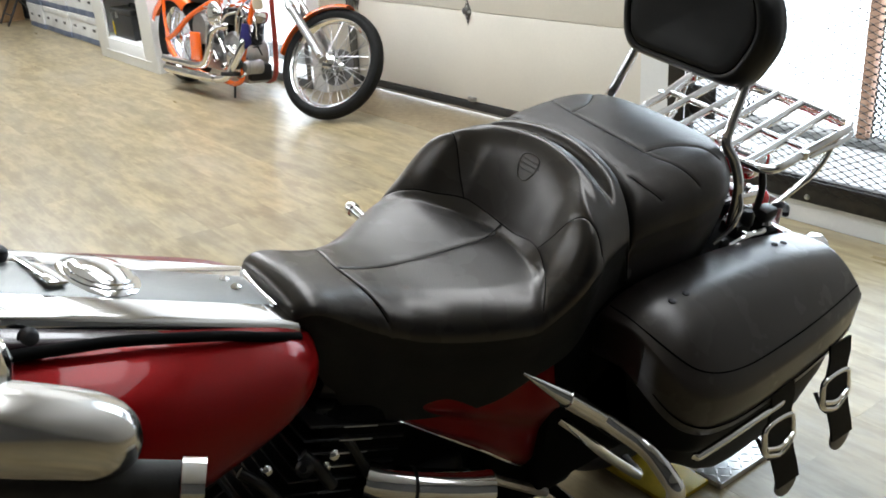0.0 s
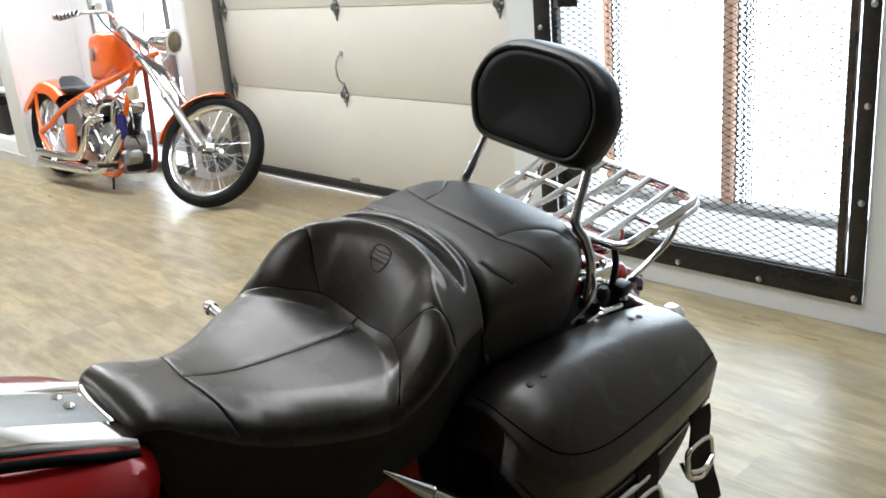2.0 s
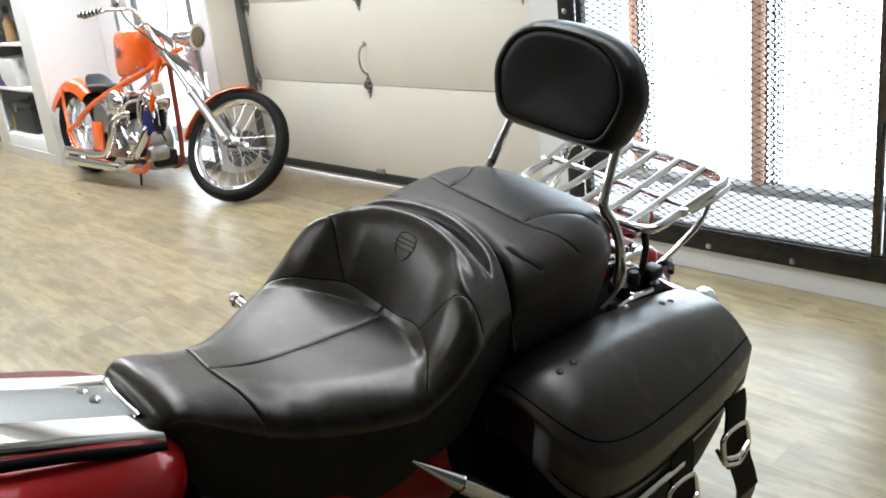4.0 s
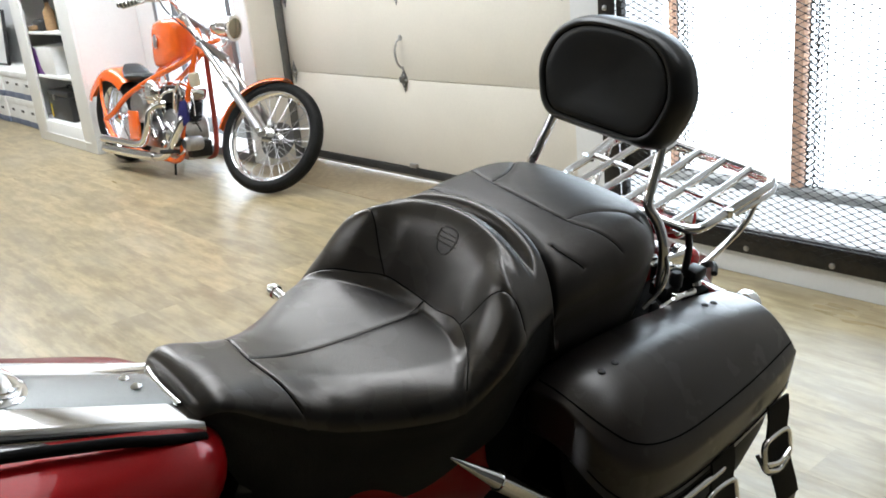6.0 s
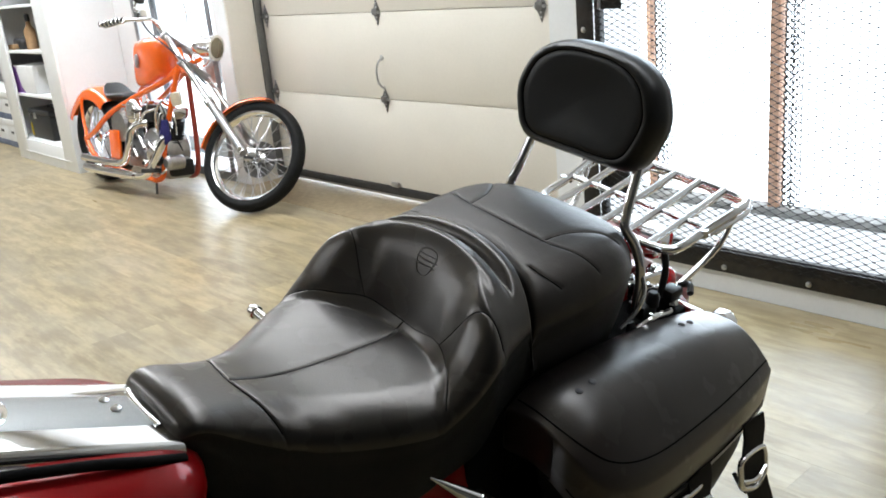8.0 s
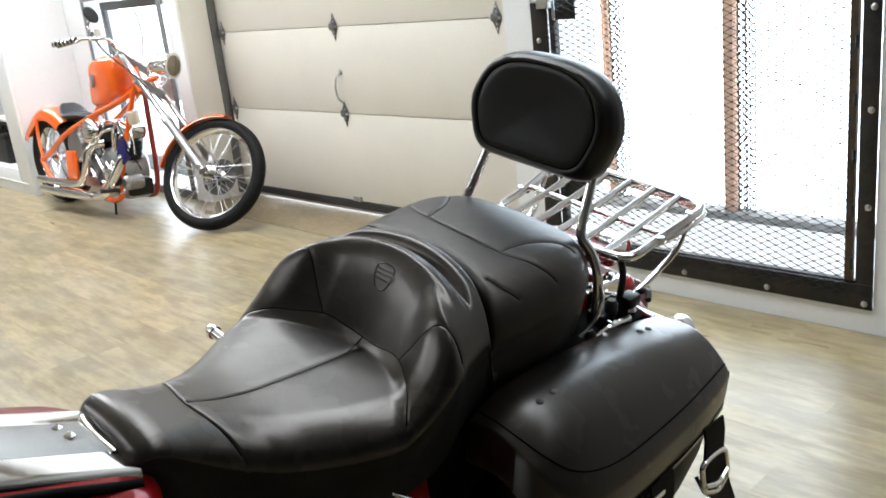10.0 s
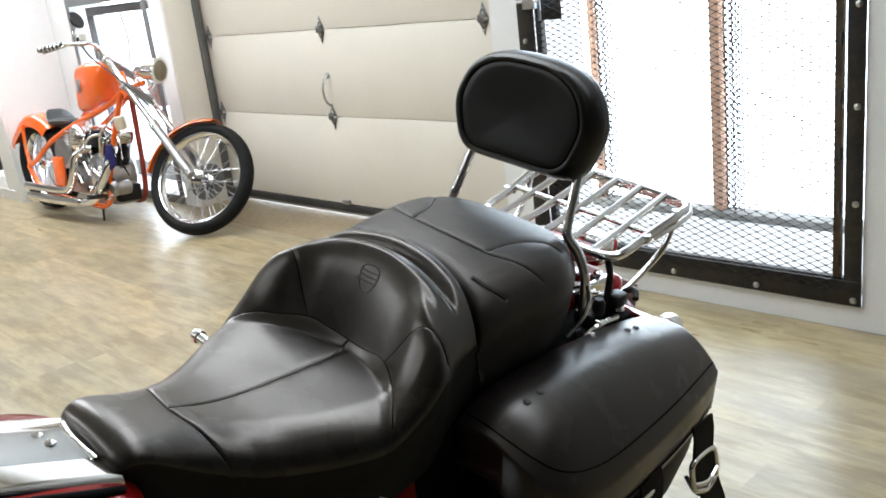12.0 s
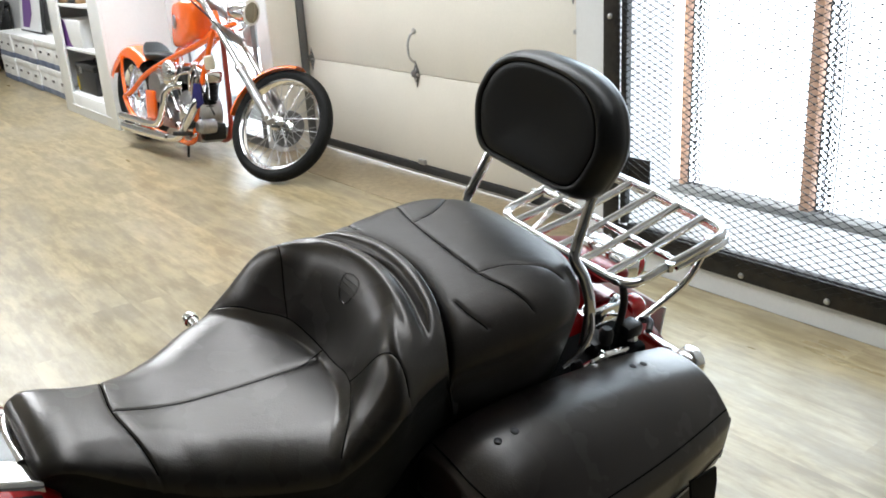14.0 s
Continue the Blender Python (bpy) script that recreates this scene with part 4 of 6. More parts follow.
    for y, dz in ((0.318, -0.022), (0.482, 0.006)):
        strap = [[Vector((side * xx, y + sh + dy, z + dz)) for dy in (-0.033, -0.0305, 0.0305, 0.033)] for xx, z, sh in ((0.401, 0.555, 0), (0.4085, 0.53, 0), (0.413, 0.49, 0), (0.419, 0.46, 0.003), (0.430, 0.41, 0.018), (0.439, 0.375, 0.030), (0.444, 0.35, 0.038), (0.446, 0.342, 0.040))]
        sb = grid_mesh("strap", strap, None)
        bmesh.ops.solidify(sb, geom=sb.faces[:], thickness=0.0045)
        st = part("strap", sb, BAG_SHADE, bag, "black leather strap")
        part("strap_tip", lathe([(0.033, 0), (0.033, 0.0045), (0.030, 0.005)], 24, Matrix.Translation((side * 0.4415, y + 0.0405, 0.3425 + dz)) @ pose(0, 0, 0, 0, side * 80)), BAG, st)
        part("strap_loop", tube([(side * 0.404, y - 0.031, 0.45 + dz), (side * 0.430, y - 0.024, 0.42 + dz), (side * 0.430, y + 0.036, 0.42 + dz), (side * 0.404, y + 0.031, 0.45 + dz)], 0.004, 8, False, 3), BLACK, st)
        bk = [(side * (0.4225 + 0.20 * d), y + 0.12 * d + dy, 0.462 - d + dz) for dy, d in ((-0.036, -0.024), (-0.041, 0.002), (-0.038, 0.028), (-0.021, 0.038), (0.0, 0.046), (0.021, 0.038), (0.038, 0.028), (0.041, 0.002), (0.036, -0.024), (0.0, -0.030))]
        bu = part("buckle", tube(bk, 0.0054, 10, True, 5), CHROME, bag, "chrome strap buckle")
        part("buckle_bar", tube([(side * 0.428, y - 0.038, 0.446 + dz), (side * 0.431, y + 0.003, 0.434 + dz), (side * 0.428, y + 0.040, 0.446 + dz)], 0.005, 8), CHROME, bu)
    part("trim_bar", tube([(side * 0.400, 0.105, 0.484), (side * 0.406, 0.118, 0.486), (side * 0.410, 0.30, 0.500), (side * 0.408, 0.318, 0.501)], 0.0068, 10, False, 4), CHROME, bag, "chrome trim bar")
    # guard rail in front of the bag
    g = [(side * 0.262, -0.070, 0.590), (side * 0.268, -0.052, 0.575), (side * 0.285, -0.012, 0.542), (side * 0.333, 0.022, 0.513), (side * 0.362, 0.034, 0.499), (side * 0.397, 0.04, 0.475), (side * 0.419, 0.042, 0.453), (side * 0.409, 0.045, 0.393), (side * 0.3, 0.06, 0.235), (side * 0.2, 0.08, 0.2), (side * 0.13, 0.08, 0.19)]
    gd = part("bag_guard", tube(g, 0.0155, 16), CHROME, parent, "chrome saddlebag guard bar")
    part("guard_tip", tube([(side * 0.219, -0.128, 0.635), (side * 0.2625, -0.068, 0.588)], (0.002, 0.0140), 16, curved=False), CHROME, gd)
    part("guard_sleeve", tube([(side * 0.262, -0.070, 0.590), (side * 0.268, -0.052, 0.575), (side * 0.287, -0.010, 0.540)], 0.0172, 16, curved=False), CHROME, gd)
    part("bag_support", tube([(side * 0.19, 0.0, 0.46), (side * 0.20, 0.03, 0.43), (side * 0.215, 0.13, 0.32), (side * 0.21, 0.25, 0.20), (side * 0.15, 0.28, 0.18)], 0.010, 12), CHROME, parent, "chrome bag support bar")
    return bag


for side in (1, -1):
    saddlebag(side, bike)


# ---- tank, console ----
TANK = [(-1.10, 0.05, 0.10, 0.84, 0.76), (-1.06, 0.04, 0.15, 0.89, 0.71), (-1.0, 0.035, 0.19, 0.918, 0.67), (-0.90, 0.03, 0.222, 0.915, 0.612), (-0.78, 0.03, 0.228, 0.886, 0.606), (-0.66, 0.03, 0.218, 0.850, 0.620),
        (-0.56, 0.03, 0.198, 0.814, 0.640), (-0.50, 0.03, 0.182, 0.792, 0.660), (-0.46, 0.03, 0.162, 0.775, 0.684), (-0.435, 0.03, 0.135, 0.760, 0.705), (-0.42, 0.03, 0.10, 0.748, 0.715)]


def tank_lobe(side):
    rows = []
    for k in range(61):
        y = -1.10 + 0.68 * k / 60
        a, b, zt, zb = ease(TANK, y)
        row = []
        for j in range(33):
            t = math.pi / 2 - math.pi * j / 32
            c, s = math.cos(t), math.sin(t)
            mid = zb + (zt - zb) * 0.42
            row.append(Vector((side * (a + (b - a) * abs(c) ** 0.72), y, mid + (zt - mid if s > 0 else mid - zb) * math.copysign(abs(s) ** 0.85, s))))
        rows.append(row)
    return grid_mesh("lobe", rows, None, False, True)


tank = part("fuel_tank", tank_lobe(1), RED, bike, "glossy dark red fuel tank", angle=60)
part("fuel_tank", tank_lobe(-1), RED, bike, "glossy dark red fuel tank", angle=60)
part("tank_tunnel", box(-0.06, 0.06, -1.05, -0.42, 0.66, 0.75, 0.01), BLACK, bike)


def console_z(y):
    return 0.779 + 0.42 * (-0.455 - y) if y > -0.85 else 0.945 + 0.15 * (-0.85 - y)


def strip(w, dz, y0, y1, edge, n=28, wider=0.0):
    rows = []
    for k in range(n + 1):
        y = y0 + (y1 - y0) * k / n
        z = console_z(y) + dz
        ww = w + wider * (-0.45 - y)
        rows.append([Vector((x, y, z + h)) for x, h in ((-ww - 0.006, -edge), (-ww - 0.004, -0.006), (-ww, -0.0015), (-ww * 0.94, 0), (-ww * 0.5, 0.0025), (0, 0.0035), (ww * 0.5, 0.0025), (ww * 0.94, 0), (ww, -0.0015), (ww + 0.004, -0.006), (ww + 0.006, -edge))])
    return grid_mesh("strip", rows, None, False, True)


console = part("tank_console", strip(0.084, 0.0, -1.02, -0.437, 0.016), CHROME, bike, "polished chrome tank console", angle=50)
part("console_insert", strip(0.043, 0.0035, -0.96, -0.452, 0.003), SATIN, console, "grey grained console insert", angle=50)
# added tube draws the dark reflection along the tank as a black line
part("tank_dark_band", tube([(0.104, -0.447, 0.762), (0.114, -0.50, 0.790), (0.118, -0.57, 0.822), (0.122, -0.685, 0.864), (0.124, -0.746, 0.880), (0.126, -0.802, 0.894), (0.13, -0.88, 0.905)], 0.0068, 10), MATTE, tank, "black tube standing in for the dark band reflected in the tank")
part("tank_shoulder", strip(0.098, -0.016, -1.02, -0.45, 0.03, wider=0.05), SHEEN_RED, console, "tank shoulder beside the console, shade and reflection put into its plum colour")
gz = console_z(-0.655)
gm = Matrix.Translation((-0.012, -0.662, gz + 0.004)) @ pose(0, 0, 0, -22)
cap = part("filler_cap", lathe([(0.052, 0), (0.053, 0.003), (0.050, 0.006), (0.042, 0.007), (0.0405, 0.009), (0.0395, 0.013), (0.035, 0.0155), (0.022, 0.0175), (0.010, 0.0182), (0.001, 0.0184)], 48, gm), CHROME, console, "chrome filler cap")
part("cap_ring", lathe([(0.041, 0.0065), (0.044, 0.0085), (0.041, 0.0105)], 48, gm), CHROME, cap)
part("console_latch", moved(box(-0.040, 0.042, -0.014, 0.014, 0, 0.007, 0.003), Matrix.Translation((-0.012, -0.728, console_z(-0.728) + 0.004)) @ pose(0, 0, 0, -22, 0, 14)), CHROME, console, "chrome console latch")
part("ignition_knob", lathe([(0.012, 0), (0.013, 0.008), (0.011, 0.014), (0.007, 0.017), (0.001, 0.018)], 24, Matrix.Translation((-0.045, -0.765, console_z(-0.765) + 0.003)) @ pose(0, 0, 0, -22)), BLACK, console, "black ignition switch")
part("instrument_ring", lathe([(0.056, 0), (0.06, 0.012), (0.052, 0.022), (0.046, 0.02), (0.002, 0.018)], 36, Matrix.Translation((-0.01, -0.835, console_z(-0.835))) @ pose(0, 0, 0, -22)), CHROME, console, "chrome instrument bezel")
part("trim_button", lathe([(0.011, 0), (0.011, 0.006), (0.006, 0.009), (0.002, 0.009)], 16, Matrix.Translation((0.106, -0.775, 0.896)) @ pose(0, 0, 0, -18, 50)), BLACK, console, "black rubber button")
for dx in (-0.022, 0.004):
    part("console_screw", lathe([(0.0075, 0), (0.0075, 0.004), (0.004, 0.007), (0.002, 0.007)], 14, Matrix.Translation((dx, -0.487 - 0.3 * abs(dx), console_z(-0.487) + 0.006))), CHROME, console, "chrome console screw")
part("seat_bracket", tube([(-0.068, -0.436, 0.770), (-0.045, -0.449, 0.776), (0.0, -0.455, 0.779), (0.045, -0.451, 0.775)], 0.0085, 12), CHROME, console, "chrome seat bracket")
part("seat_nose_trim", tube([(-0.080, -0.424, 0.742), (-0.06, -0.442, 0.755), (0, -0.446, 0.760), (0.06, -0.442, 0.755), (0.080, -0.424, 0.742)], 0.006, 8), STITCH, seat, "black piping on the seat's nose")

# ---- chassis, engine, wheels ----
part("bag_bracket", box(0.12, 0.205, 0.09, 0.46, 0.50, 0.60, 0.01), MATTE, bike, "black bag mounting bracket")
part("bag_bracket", box(-0.205, -0.12, 0.09, 0.46, 0.50, 0.60, 0.01), MATTE, bike, "black bag mounting bracket")
part("frame_spine", box(-0.035, 0.035, -1.0, 0.2, 0.56, 0.66, 0.012), MATTE, bike, "black frame spine")
part("battery_box", box(-0.105, 0.105, -0.42, 0.10, 0.30, 0.585, 0.02), MATTE, bike, "black battery and oil box")
part("seat_pan", box(-0.08, 0.08, -0.30, 0.36, 0.585, 0.68, 0.03), MATTE, bike)
part("tail_frame", box(-0.19, 0.19, 0.06, 0.50, 0.56, 0.68, 0.02), MATTE, bike, "black tail frame")
for lean, y in ((-24, -0.44), (22, -0.60)):
    base = pose(0.0, y, 0.355, lean)
    cyl = part("cylinder", moved(box(-0.085, 0.085, -0.075, 0.075, 0.0, 0.24, 0.02), base), BLACK, bike, "black finned engine cylinder")
    for i in range(9):
        z = 0.03 + 0.024 * i
        part("cooling_fin", moved(box(-0.112, 0.112, -0.098, 0.098, z, z + 0.0045, 0.0015, 1), base), BLACK, cyl)
        part("fin_edge", moved(box(0.1122, 0.1132, -0.035, 0.03, z + 0.001, z + 0.003, 0), base), STEEL, cyl, "polished fin edge")
    part("rocker_cover", moved(box(-0.08, 0.08, -0.075, 0.075, 0.245, 0.28, 0.018), base), BLACK, cyl)
eng = part("crankcase", box(-0.13, 0.13, -0.72, -0.12, 0.16, 0.42, 0.06, 3), BLACK, bike, "black crankcase")
part("primary_cover", moved(outline_solid([(0.30 * math.cos(a) * (1.0 if math.cos(a) > 0 else 0.9), 0.115 * math.sin(a)) for a in (2 * math.pi * j / 40 for j in range(40))], 0.05, 0.015), Matrix.Translation((0.13, -0.42, 0.30)) @ pose(0, 0, 0, 90, 0, 90)), BLACK, eng, "black primary cover")
pipe = part("starter_cover", tube([(0.118, -0.345, 0.452), (0.135, -0.325, 0.446), (0.165, -0.275, 0.434), (0.195, -0.21, 0.418), (0.212, -0.165, 0.408)], 0.030, 20), CHROME, bike, "chrome starter cover tube")
part("cover_band", tube([(0.1585, -0.288, 0.437), (0.1605, -0.283, 0.436)], 0.0312, 20, curved=False), BLACK, pipe)
part("spark_cap", join(tube([(0.115, -0.455, 0.56), (0.13, -0.44, 0.54), (0.14, -0.42, 0.50)], 0.010, 10), lathe([(0.012, 0), (0.014, 0.02), (0.006, 0.035)], 12, pose(0.12, -0.45, 0.535, 30, 40))), BLACK, bike, "black spark plug cap and lead")
part("spark_cap", tube([(0.12, -0.555, 0.585), (0.14, -0.53, 0.56), (0.145, -0.50, 0.50)], 0.008, 10), BLACK, bike)
for p in ((0.118, -0.515, 0.565), (0.135, -0.415, 0.555), (0.118, -0.42, 0.52)):
    part("engine_bolt", lathe([(0.008, 0), (0.008, 0.006), (0.003, 0.009)], 12, along(p, (p[0] + 0.1, p[1], p[2] + 0.05))), CHROME, bike, "chrome bolt head")
bl = part("wiring_loom", tube([(0.08, -0.40, 0.58), (0.105, -0.37, 0.53), (0.115, -0.34, 0.46), (0.10, -0.30, 0.40)], 0.009, 8), BLACK, bike, "black wiring loom")
part("passenger_peg", join(tube([(-0.16, -0.06, 0.60), (-0.25, -0.062, 0.615), (-0.36, -0.066, 0.630)], 0.011, 12), lathe([(0.004, 0), (0.014, 0.003), (0.015, 0.012), (0.011, 0.02), (0.003, 0.023)], 16, along((-0.355, -0.066, 0.629), (-0.5, -0.07, 0.645)))), CHROME, bike, "chrome peg on the far side")
part("shift_linkage", tube([(0.14, -0.17, 0.385), (0.16, -0.12, 0.36), (0.19, 0.0, 0.28)], 0.009, 8), STEEL, bike, "steel linkage rod")


COVER = [(-0.295, 0.100, 0.600, 0.108, 0.548), (-0.26, 0.118, 0.615, 0.125, 0.522), (-0.22, 0.132, 0.63, 0.145, 0.495), (-0.135, 0.160, 0.645, 0.166, 0.432), (-0.08, 0.176, 0.65, 0.170, 0.382),
         (-0.033, 0.186, 0.65, 0.170, 0.345), (0.02, 0.186, 0.64, 0.168, 0.340), (0.056, 0.180, 0.62, 0.165, 0.357), (0.08, 0.172, 0.58, 0.160, 0.39)]


def side_cover(s):
    """A tapering panel under the seat with a shoulder that faces up."""
    rows = []
    for k in range(31):
        y = -0.295 + 0.375 * k / 30
        xt, zt, xb, zb = ease(COVER, y)
        out = 0.020 * step((y + 0.29) / 0.08) * (1 - step((y - 0.0) / 0.06))
        row = []
        for j in range(25):
            v = j / 24
            bulge = step(v / 0.48) if v < 0.48 else 1 - 0.9 * step((v - 0.48) / 0.25)
            row.append(Vector((s * (xt + (xb - xt) * v + out * bulge - 0.012 * step((v - 0.9) / 0.1)), y, zt + (zb - zt) * v)))
        rows.append(row)
    bm = grid_mesh("cover", rows, None)
    bmesh.ops.solidify(bm, geom=bm.faces[:], thickness=0.004)
    return bm


for s in (1, -1):
    sc_ = part("side_cover", side_cover(s), RED, bike, "dark red side cover", angle=60)
    part("cover_edge", tube([(s * (ease(COVER, y)[2] - 0.008), y, ease(COVER, y)[3] - 0.002) for y in (-0.293, -0.26, -0.22, -0.18, -0.135, -0.08, -0.033, 0.0, 0.03, 0.056, 0.078)], 0.0028, 8, per=4), CHROME, sc_, "thin chrome edge")
# two black blocks, added to close the view through to the floor
part("bag_gap_block", box(0.152, 0.198, -0.03, 0.30, 0.30, 0.645, 0.01), MATTE, bike, "black block filling the gap ahead of the bag")
part("cover_gap_block", box(-0.15, 0.15, -0.12, 0.14, 0.20, 0.64, 0.03), MATTE, bike, "black block filling the space between the side covers")


def road_wheel(y, R, w):
    prof = []
    for k in range(21):
        a = -2.3 + 4.6 * k / 20
        prof.append((R - 0.055 + 0.055 * math.cos(a), w / 2 * math.sin(a)))
    rows = [[Vector((s, y + r * math.cos(a), R + r * math.sin(a))) for r, s in prof] for a in (2 * math.pi * k / 64 for k in range(64))]
    rows.append(rows[0])
    rim = part("wheel", lathe([(0.03, -0.05), (0.03, -0.04), (R - 0.125, -0.02), (R - 0.10, -0.045), (R - 0.085, -0.05), (R - 0.085, 0.05), (R - 0.10, 0.045), (R - 0.125, 0.02), (0.03, 0.04), (0.03, 0.05)], 48, pose(0, y, R, 0, 90)), STEEL, bike, "cast wheel")
    bm = grid_mesh("tyre", rows, None, True)
    bmesh.ops.remove_doubles(bm, verts=bm.verts, dist=1e-6)
    part("tyre", bm, RUBBER, rim, "black road tyre")


road_wheel(0.44, 0.325, 0.14)
road_wheel(-1.18, 0.325, 0.13)
rows = []
for k in range(33):
    a = radians(-6 + 160 * k / 32)
    r = 0.385
    rows.append([Vector((s, 0.44 + r2 * math.cos(a), 0.325 + r2 * math.sin(a))) for r2, s in ((r - 0.10, -0.112), (r - 0.04, -0.112), (r - 0.008, -0.098), (r + 0.006, -0.06), (r + 0.01, 0), (r + 0.006, 0.06), (r - 0.008, 0.098), (r - 0.04, 0.112), (r - 0.10, 0.112))])
fb = grid_mesh("fender", rows, None)
bmesh.ops.solidify(fb, geom=fb.faces[:], thickness=0.004)
fender = part("rear_fender", fb, RED, bike, "dark red rear fender", angle=60)
TAIL = surface("red_lens", (0.45, 0.006, 0.008), 0.12, 0.0, grain=0.15, grain_scale=120, coat=0.6)
tl_ = part("tail_light", box(-0.075, 0.075, 0.60, 0.665, 0.70, 0.765, 0.022, 4), CHROME, bike, "chrome tail light housing")
part("tail_lens", box(-0.068, 0.068, 0.63, 0.69, 0.705, 0.755, 0.020, 4), TAIL, tl_, "red tail lens")
part("brake_lens", lathe([(0.024, 0), (0.028, 0.012), (0.027, 0.032), (0.02, 0.042), (0.002, 0.045)], 28, pose(0.075, 0.625, 0.655, -90)), TAIL, tl_, "round red rear lens")
part("brake_lens", lathe([(0.024, 0), (0.028, 0.012), (0.027, 0.032), (0.02, 0.042), (0.002, 0.045)], 28, pose(-0.075, 0.625, 0.655, -90)), TAIL, tl_, "round red rear lens")
part("tail_cap", moved(box(-0.085, 0.085, -0.05, 0.05, 0, 0.03, 0.014, 3), Matrix.Translation((0, 0.565, 0.735)) @ pose(0, 0, 0, -14)), RED, fender, "dark red tail cap")
part("signal_bar", tube([(-0.20, 0.66, 0.605), (0.20, 0.66, 0.605)], 0.010, 12, curved=False), CHROME, bike, "chrome signal bar")
for s in (-1, 1):
    sg = part("turn_signal", lathe([(0.012, -0.045), (0.028, -0.032), (0.034, -0.01), (0.036, 0.01), (0.034, 0.014)], 28, pose(s * 0.217, 0.662, 0.605, -90) @ Matrix.Scale(0.82, 4)), CHROME, bike, "chrome bullet turn signal")
    part("signal_lens", lathe([(0.0335, 0.0145), (0.026, 0.024), (0.002, 0.028)], 28, pose(s * 0.217, 0.662, 0.605, -90) @ Matrix.Scale(0.82, 4)), CLEAR, sg, "clear signal lens")
part("plate_bracket", box(-0.09, 0.09, 0.735, 0.742, 0.52, 0.63, 0.002), CARTON, bike, "pale plate on its bracket")
part("fender_rail", tube([(0.125, 0.20, 0.60), (0.14, 0.36, 0.66), (0.14, 0.48, 0.655), (0.13, 0.60, 0.60)], 0.010, 10), CHROME, bike, "chrome fender rail")
part("fender_rail", tube([(-0.125, 0.20, 0.60), (-0.14, 0.36, 0.66), (-0.14, 0.48, 0.655), (-0.13, 0.60, 0.60)], 0.010, 10), CHROME, bike)
# fork, headstock and side stand
for s in (-1, 1):
    part("fork_leg", tube([(s * 0.105, -1.18, 0.325), (s * 0.105, -0.94, 0.95)], 0.027, 14, curved=False), CHROME, bike, "chrome fork leg")
part("headstock", tube([(0, -1.06, 0.68), (0, -0.97, 0.93)], 0.035, 14, curved=False), BLACK, bike)
part("fork_clamp", box(-0.14, 0.14, -0.99, -0.91, 0.94, 0.97, 0.012), BLACK, bike)
part("side_stand", tube([(0.13, -0.45, 0.17), (0.20, -0.48, 0.05), (0.225, -0.50, -0.04)], 0.012, 10), BLACK, bike, "black side stand")
# handlebar with the left grip, switch housing and clutch lever
hb = [(0.0, -0.95, 1.02), (0.12, -0.96, 1.03), (0.22, -0.99, 1.08), (0.30, -0.98, 1.05), (0.355, -0.91, 0.99), (0.39, -0.84, 0.962), (0.44, -0.742, 0.950)]
part("handlebar", tube(hb, 0.0127, 12), CHROME, bike, "chrome handlebar")
part("handlebar", tube([(-x, y, z) for x, y, z in hb], 0.0127, 12), CHROME, bike)
grip = part("hand_grip", tube([(0.375, -0.87, 0.966), (0.441, -0.742, 0.946)], 0.0185, 18, curved=False), RUBBER, bike, "black rubber grip with a chrome end")
part("grip_end", tube([(0.4413, -0.7415, 0.9459), (0.4455, -0.733, 0.9446), (0.450, -0.7245, 0.9433)], 0.0215, 18, curved=False), CHROME, grip)
perch = smooth_path([(0.385, -0.96, 1.075), (0.395, -0.905, 1.055), (0.40, -0.854, 1.030), (0.40, -0.798, 0.994), (0.402, -0.765, 0.960)], 8)
sw = part("switch_housing", tube(perch, lambda t: 0.036 * math.sqrt(max(0.0004, 1 - max(0.0, (t - 0.72) / 0.28) ** 2.4)), 24, curved=False), POLISH, bike, "polished lever perch and switch housing", angle=70)
part("clutch_lever", tube([(0.365, -0.875, 1.06), (0.375, -0.90, 1.05), (0.41, -0.93, 1.02), (0.45, -0.95, 0.99)], (0.012, 0.006), 12, flat=0.6), CHROME, sw, "polished clutch lever")
part("lever_pivot", lathe([(0.018, -0.02), (0.021, 0), (0.018, 0.014), (0.008, 0.018)], 18, pose(0.372, -0.852, 1.07)), CHROME, sw)
part("mirror_stem", tube([(0.35, -0.86, 1.09), (0.34, -0.88, 1.2), (0.38, -0.87, 1.28)], 0.006, 8), CHROME, bike)
part("instrument_cable", tube([(0.30, -0.90, 1.09), (0.18, -0.85, 1.02), (0.08, -0.93, 0.95)], 0.006, 8), BLACK, bike, "black cable")

# wheel chock of tread plate on the floor
TREAD = surface("tread_plate", (0.6, 0.6, 0.6), 0.32, 0.9, grain=0.15, grain_scale=40, dirt=0.4, dirt_scale=12)
chock = thing("wheel_chock", "aluminium tread-plate wheel chock with a yellow base under the rear tyre", "wheel chock", (-0.08, 0.50, 0))
part("yellow_base", box(-0.16, 0.075, 0.37, 0.50, 0.0, 0.012, 0.003), YELLOW, chock, "yellow painted base plate")
pl = part("side_plate", box(0.035, 0.105, 0.5005, 0.72, 0.0, 0.014, 0.003), TREAD, chock, "aluminium tread plate")
part("side_plate", box(-0.36, -0.26, 0.5005, 0.72, 0.0, 0.014, 0.003), TREAD, chock)
for i in range(10):
    for j in range(3):
        a = 45 if (i + j) % 2 else -45
        part("tread_bar", moved(box(-0.009, 0.009, -0.0025, 0.0025, 0, 0.0022, 0.001, 1), Matrix.Translation((0.048 + j * 0.022, 0.512 + i * 0.0205, 0.0138)) @ pose(0, 0, 0, 0, 0, a)), TREAD, pl)


